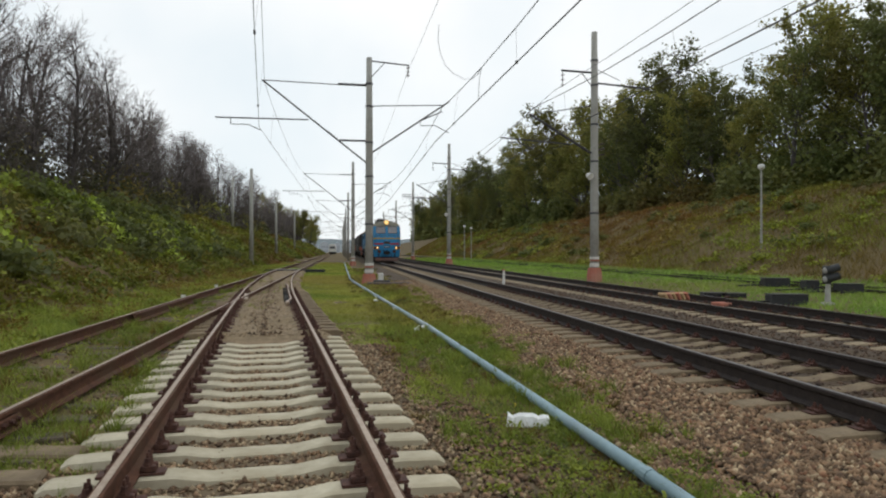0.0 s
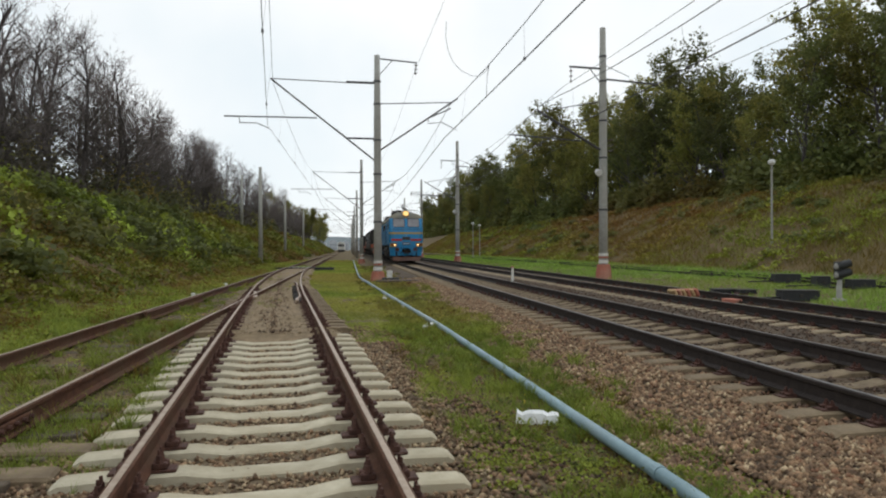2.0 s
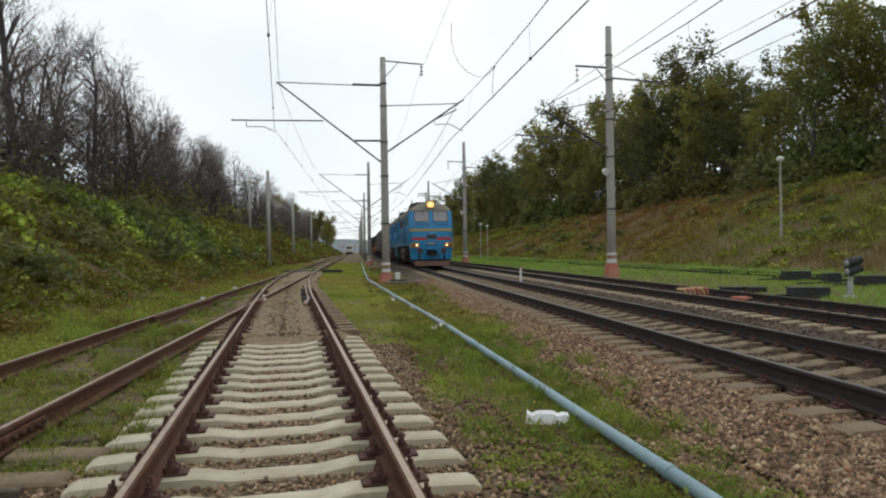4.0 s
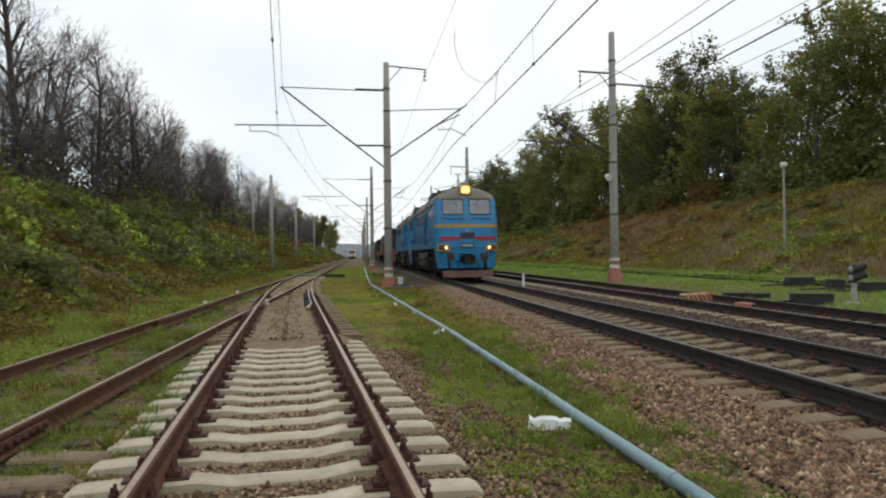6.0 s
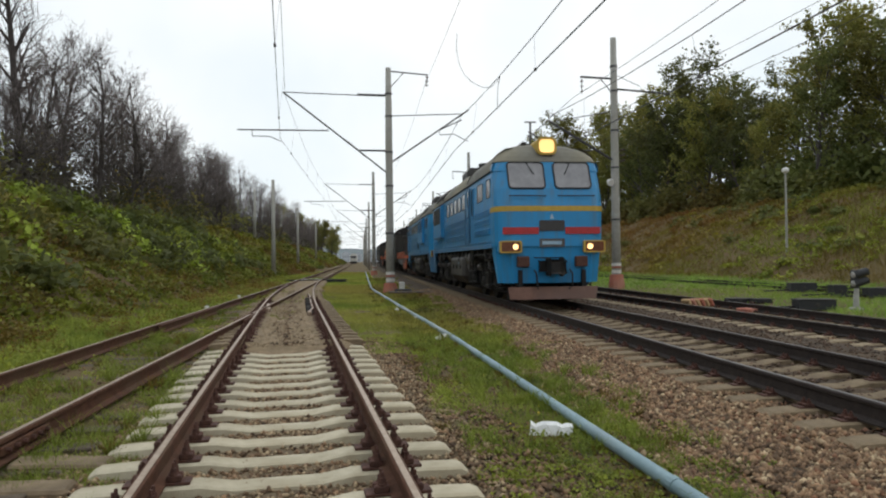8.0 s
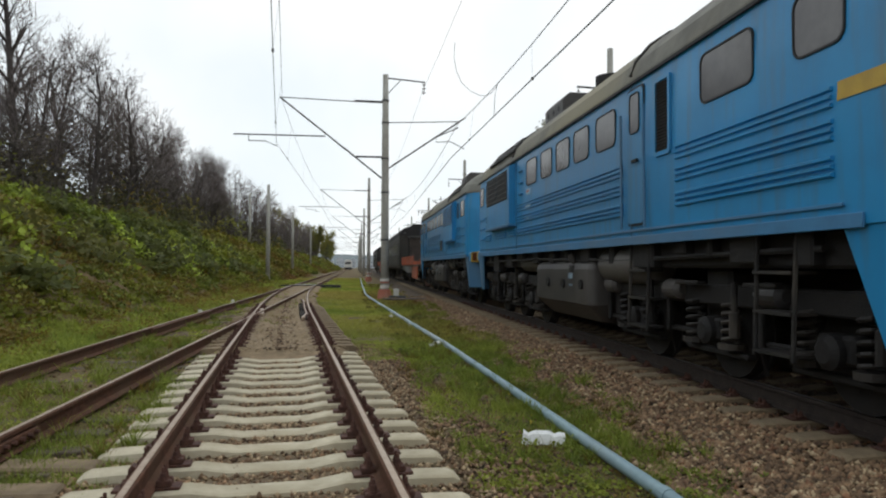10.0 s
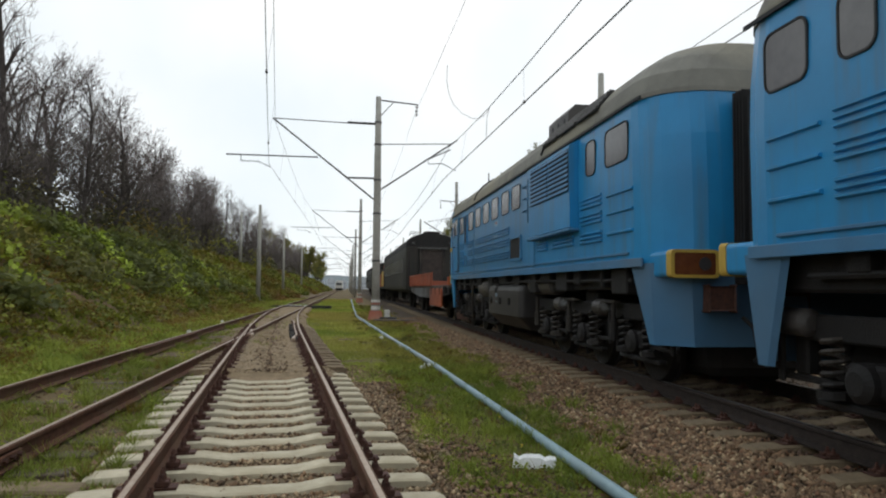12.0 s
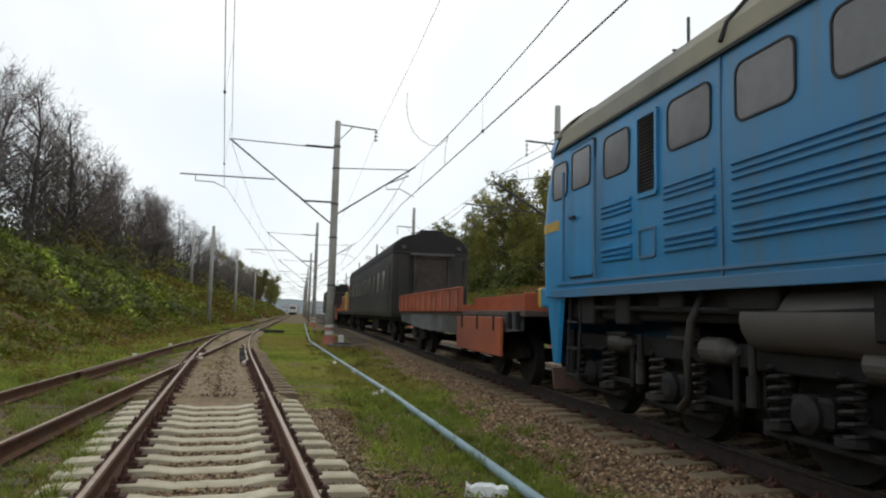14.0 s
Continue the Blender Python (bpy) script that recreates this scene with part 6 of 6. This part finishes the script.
stones("sand_pebbles", 1500, lambda y, u: near_x(y) + 0.07 * noise.noise((y * 0.6, 3, 1)) + 0.35 * (u - 0.5) * abs(u - 0.5) * 4, 12.0, 34, 0.01, 0.028, lambda x, y: -0.124, "stone", "dark stones along the middle of the trodden soil", 1.2)
stones("sand_pebbles", 2200, lambda y, u: near_x(y) - 1.2 + u * 2.4, 11.8, 32, 0.008, 0.022, lambda x, y: -0.122, "stone_pale", "pebbles on the trodden soil", 1.3)
stones("strip_gravel", 9500, lambda y, u: 0.95 + u * 1.8, 3.0, 30, 0.009, 0.024, gz, "stone", "brown gravel strewn through the grass strip", 1.5)
stones("strip_gravel", 2200, lambda y, u: 0.95 + u * 1.8, 3.0, 30, 0.009, 0.026, gz, "stone_pale", "pale gravel strewn through the grass strip", 1.5)
stones("strip_gravel", 900, lambda y, u: 0.95 + u * 1.8, 3.0, 30, 0.009, 0.024, gz, "stone_rust", "rusty gravel strewn through the grass strip", 1.5)
stones("scattered_stones", 6000, lambda y, u: -5.6 + u * 3.9, 3.8, 30, 0.01, 0.028, lambda x, y: max(gz(x, y), -0.228) if abs(x - LEFT_X) < 1.15 else gz(x, y), "stone", "brown stones between the overgrown sidings", 1.4)
stones("scattered_stones", 1500, lambda y, u: -6 + u * 3.6, 5, 30, 0.01, 0.03, gz, "stone_pale", "few pale stones in the grass", 1.3)

stones("ballast_stones", 9000, lambda y, u: 2.3 + u * 1.7, -8, 3.2, 0.014, 0.036, main_top, "stone", "loose brown crushed stones on the ballast shoulder", 1.0)
stones("ballast_stones", 7000, lambda y, u: 4.0 + u * 7.4, -8, 5, 0.018, 0.036, lambda x, y: -0.138, "stone_oily_shaded", "oily brown stones darkened for the train's shade between main line sleepers", 1.0)
stones("near_gravel", 9000, lambda y, u: near_x(y) - 1.75 + u * 3.5, -7, 2.7, 0.012, 0.03, lambda x, y: -0.262, "stone", "brown gravel between the sleepers", 1.0)

# ---- small things beside the tracks ----
# crumpled white litter
b = Build()
r6 = random.Random(6)
n = 9
top = [(i * 0.047 - 0.2, 0.055 + r6.uniform(-0.02, 0.02), 0.10 + r6.uniform(-0.03, 0.03)) for i in range(n)]
v = []
for x, w, h in top:
    v += [(x, -w - 0.03, 0.0), (x + 0.01, -w, h * 0.8), (x, 0.0, h), (x - 0.008, w, h * 0.75), (x, w + 0.02, 0.0)]
f = [[i * 5 + k, i * 5 + k + 1, i * 5 + k + 6, i * 5 + k + 5] for i in range(n - 1) for k in range(4)] + [[0, 1, 2, 3, 4], [40, 41, 42, 43, 44]] + [[i * 5 + 4, i * 5, i * 5 + 5, i * 5 + 9] for i in range(n - 1)]
lt = tagged(part("white_litter", b.add(v, f), M["paper"]), "crumpled white plastic packaging lying in grass", "litter")
lt.matrix_basis = pose(1.72, 6.05, gz(1.72, 6.05) + 0.005, 0, 0, -22)
for x, y in ((1.62, 13.2), (1.75, 13.5), (1.25, 21.2)):
    q = tagged(part("plastic_scrap", Build().box(-0.08, 0.08, -0.05, 0.05, 0, 0.07, 0.025), M["paper"]), "small white scrap beside the pipe", "litter", "white scraps")
    q.matrix_basis = pose(x - 0.13, y, gz(x, y) + 0.03, 8, 5, r6.uniform(0, 90))

# dwarf signal between the second main track and the siding
sg = empty("dwarf_signal", "short dwarf signal with two black hooded lamps on pale post", "signal", "", pose(12.93, 16.5, gz(12.93, 16.5)))
part("post", Build().tube([(0, 0, -0.1), (0, 0, 0.3), (0.02, 0, 0.62)], [0.085, 0.07, 0.06], 10), M["pole"], sg)
part("foot", Build().box(-0.16, 0.16, -0.14, 0.14, -0.1, 0.06, 0.03), M["pole"], sg)
hd = part("signal_head", Build().prism(round_rect(-0.09, 0.05, 0.56, 1.04, 0.05), "y", -0.09, 0.09), M["black"], sg, "dark signal head with pale rim")
for z in (0.68, 0.91):
    part("hood", Build().tube([(-0.08, -0.02, z), (0.08, -0.05, z + 0.04), (0.26, -0.09, z + 0.1)], [0.10, 0.11, 0.10], 12), M["black"], hd)
    part("rim", Build().tube([(-0.13, -0.01, z - 0.01), (-0.08, -0.02, z)], [0.06, 0.095], 12), M["pole"], hd, "pale lamp housing cap")
# point machines and cable boxes on their bearers
def point_machine(x, y, a, w, label, h):
    p = empty("point_machine", label, "point machine", "point machines", pose(x, y, gz(x, y), 0, 0, a))
    part("housing", Build().prism(round_rect(-w / 2, w / 2, 0.03, h - 0.02, min(0.05, h * 0.3)), "y", -0.25, 0.25), M["black"], p)
    part("lid", Build().box(-w / 2 - 0.03, w / 2 + 0.03, -0.28, 0.28, h - 0.025, h, 0.01), M["steel_dark"], p)
    part("bearer", Build().box(-w / 2 - 0.05, w / 2 + 0.05, -0.2, 0.2, -0.06, 0.05, 0.02), M["iron"], p)
    part("latch", Build().box(-0.05, 0.05, -0.275, -0.25, h * 0.4, h * 0.65, 0.01), M["steel_dark"], p)
    if h > 0.2:
        part("rod", Build().tube([(-w / 2, 0, 0.1), (-w / 2 - 0.9, 0, 0.06)], 0.03, 8), M["steel_dark"], p)
    return p


point_machine(12.15, 17.1, -14, 0.95, "black cast iron point machine on rusty bearers beside track", 0.31)
point_machine(16.15, 23.4, -14, 0.9, "black point machine on its side of the far siding", 0.36)
point_machine(15.7, 20.9, -14, 0.42, "small black cable box beside the far siding", 0.4)
point_machine(16.1, 19.6, -14, 0.7, "black low point machine near the far siding", 0.34)
point_machine(11.87, 20.35, -14, 0.7, "dark flat point machine near rails", 0.15)
point_machine(12.25, 19.7, -14, 0.5, "dark flat cover plate box near rails", 0.15)
point_machine(-1.7, 50.0, 0, 1.4, "dark point machine beside the turnout blades", 0.24)
for y in (49.2, 50.2):
    tagged(part("stretcher_rod", Build().tube([(-5.2, y, -0.06), (-1.8, y, -0.06)], 0.035, 6), M["steel_dark"]), "steel rod joining the switch blades", "switch rod", "switch rods")
# salmon and white painted blocks on the second main track
cr = empty("painted_blocks", "row of salmon and white painted blocks on the rail", "marker", "", pose(MAIN2_X + 0.1, 17.5, MAIN2_Z - 0.1, 0, 0, -75))
for k in range(6):
    part("block", Build().box(-0.13, 0.13, -0.045, 0.045, 0, 0.24, 0.02, pose(-0.1, k * 0.15 - 0.4, -0.02, 35, 0, 12)), M["brickred"] if k % 2 else M["tan"], cr)
cr2 = tagged(part("rusty_plate", Build().box(-0.3, 0.3, -0.25, 0.25, 0, 0.1, 0.02), M["brickred"]), "rusty red steel plate between rails", "plate")
cr2.matrix_basis = pose(9.9, 16.3, -0.11, 0, 0, 10)
# small white marker post and boards by the tall pole
mk = empty("marker_post", "small white marker post between main tracks", "marker post", "", pose(7.1, 29.0, -0.1))
part("post", Build().tube([(0, 0, -0.1), (0, 0, 0.55)], [0.06, 0.05], 8), M["white"], mk)
part("cap", Build().tube([(0, 0, 0.55), (0, 0, 0.62)], 0.07, 8), M["brickred"], mk)
for x, y, w, d, h, m, lab in ((2.6, 31.5, 2.6, 0.9, 0.10, "board", "weathered brown boards laid over cable trough"), (2.0, 32.2, 0.8, 0.5, 0.2, "black", "dark cable box at the pole foot")):
    q = tagged(part("trackside_board" if m == "board" else "cable_box", Build().box(-w / 2, w / 2, -d / 2, d / 2, 0, h, 0.02), M[m]), lab, "board" if m == "board" else "cable box")
    q.matrix_basis = pose(x, y, gz(x, y) + 0.01, 0, 0, -6)
wb = empty("pole_box", "small white junction box beside the pole foot", "junction box", "", pose(2.0, 33.1, -0.28))
part("case", Build().box(-0.13, 0.13, -0.1, 0.1, 0.1, 0.52, 0.03), M["white"], wb)
part("stand", Build().box(-0.1, 0.1, -0.1, 0.1, -0.05, 0.1, 0.01), M["brickred"], wb)
# lamp post on the far slope
lp = empty("lamp_post", "thin grey lamp post with white lantern on the slope", "lamp post", "lamp posts", pose(24, 36, gz(24, 36)))
part("mast", Build().tube([(0, 0, -0.3), (0, 0, 4.6)], [0.07, 0.05], 8), M["pole"], lp)
part("lantern", Build().tube([(0, 0, 4.52), (0, 0, 4.62), (0, 0, 4.76), (0, 0, 4.84)], [0.08, 0.2, 0.2, 0.09], 12), M["white"], lp)
for x, y in ((17, 92), (19.5, 100)):
    copy_thing(lp, pose(x, y, gz(x, y)))
# track marker posts in the grass between the sidings
for x, y in ((-4.75, 22), (-4.8, 28)):
    q = tagged(part("marker_stone", Build().box(-0.06, 0.06, -0.06, 0.06, 0, 0.27, 0.02), M["white"]), "short whitewashed marker stone beside rail", "marker stone", "marker stones")
    q.matrix_basis = pose(x, y, gz(x, y) - 0.05)

# ---- far away: a waiting train and the town ----
ft = empty("distant_train", "pale train front waiting far down the line", "train", "", pose(LEFT_X + 0.8, 290, gz(LEFT_X, 290) + 0.1))
part("body", loft([(z, outline(w, 0, 40, 0.4)) for z, w in ((1.0, 1.5), (2.6, 1.55), (3.6, 1.45), (4.3, 0.9))]), M["white"], ft)
part("dark_skirt", Build().box(-1.4, 1.4, 0.2, 39, 0.1, 1.2, 0.05), M["under"], ft)
part("windscreen", Build().prism(round_rect(-1.2, 1.2, 2.3, 3.3, 0.2), "y", -0.05, 0.1), M["glass"], ft)
r7 = random.Random(8)
hv = [(x, 900 + 60 * k, (z + 6 * noise.noise((x * 0.01, k, 2)) + 2 * noise.noise((x * 0.06, k, 5))) if k == 1 else -2) for k, z in ((0, 0), (1, 17), (2, 0)) for x in range(-900, 1500, 12)]
tagged(raw("backdrop", hv, [(j * 200 + i, j * 200 + i + 1, j * 200 + i + 201, j * 200 + i + 200) for j in range(2) for i in range(199)], M["far_hill"]), "hazy low ridge on the horizon", "hills", kind="structure")
for i in range(9):
    x = -46 + i * 9 + r7.uniform(-2, 2)
    w, h = r7.uniform(5, 10), r7.uniform(5, 11)
    hb = empty("distant_building", "building far down the line in haze-paled grey", "building", "distant buildings", pose(x, 520 + r7.uniform(-30, 60), -0.4))
    part("wall", Build().box(-w / 2, w / 2, 0, 10, 0, h, 0.1), M["haze"], hb)
    part("roof", Build().prism([(-w / 2 - 0.4, h), (w / 2 + 0.4, h), (0, h + 2.2)], "y", -0.4, 10.4), M["haze"], hb)
    for q in range(int(w // 2)):
        for k in range(int(h // 3)):
            part("window", Build().box(-w / 2 + 0.8 + q * 2, -w / 2 + 1.8 + q * 2, -0.06, 0.1, 1 + k * 3, 2.4 + k * 3), M["haze_dark"], hb)


def motions():
    """The train rolls towards the camera and past it; its wheels turn."""
    key_t = [0, 2, 4, 6, 8, 10.3, 12.2, 14.0]
    nose = [72.3, 58.6, 44.9, 31.1, 17.4, 1.63, -11.38, -23.5]
    for ob, off, turned in TRAIN:
        walk(ob, [(t, pose(MAIN1_X, n + off, MAIN1_Z, 0, 0, 180 if turned else 0)) for t, n in zip(key_t, nose)])
    steps = [i * 0.1 for i in range(141)]
    for w, y, z, r in WHEELS:
        flip = -1 if abs(w.parent.rotation_quaternion.z) > 0.7 else 1
        walk(w, [(t, pose(0, y, z, flip * math.degrees((72.3 - float(np.interp(t, key_t, nose))) / r), 0, 0)) for t in steps])


motions()
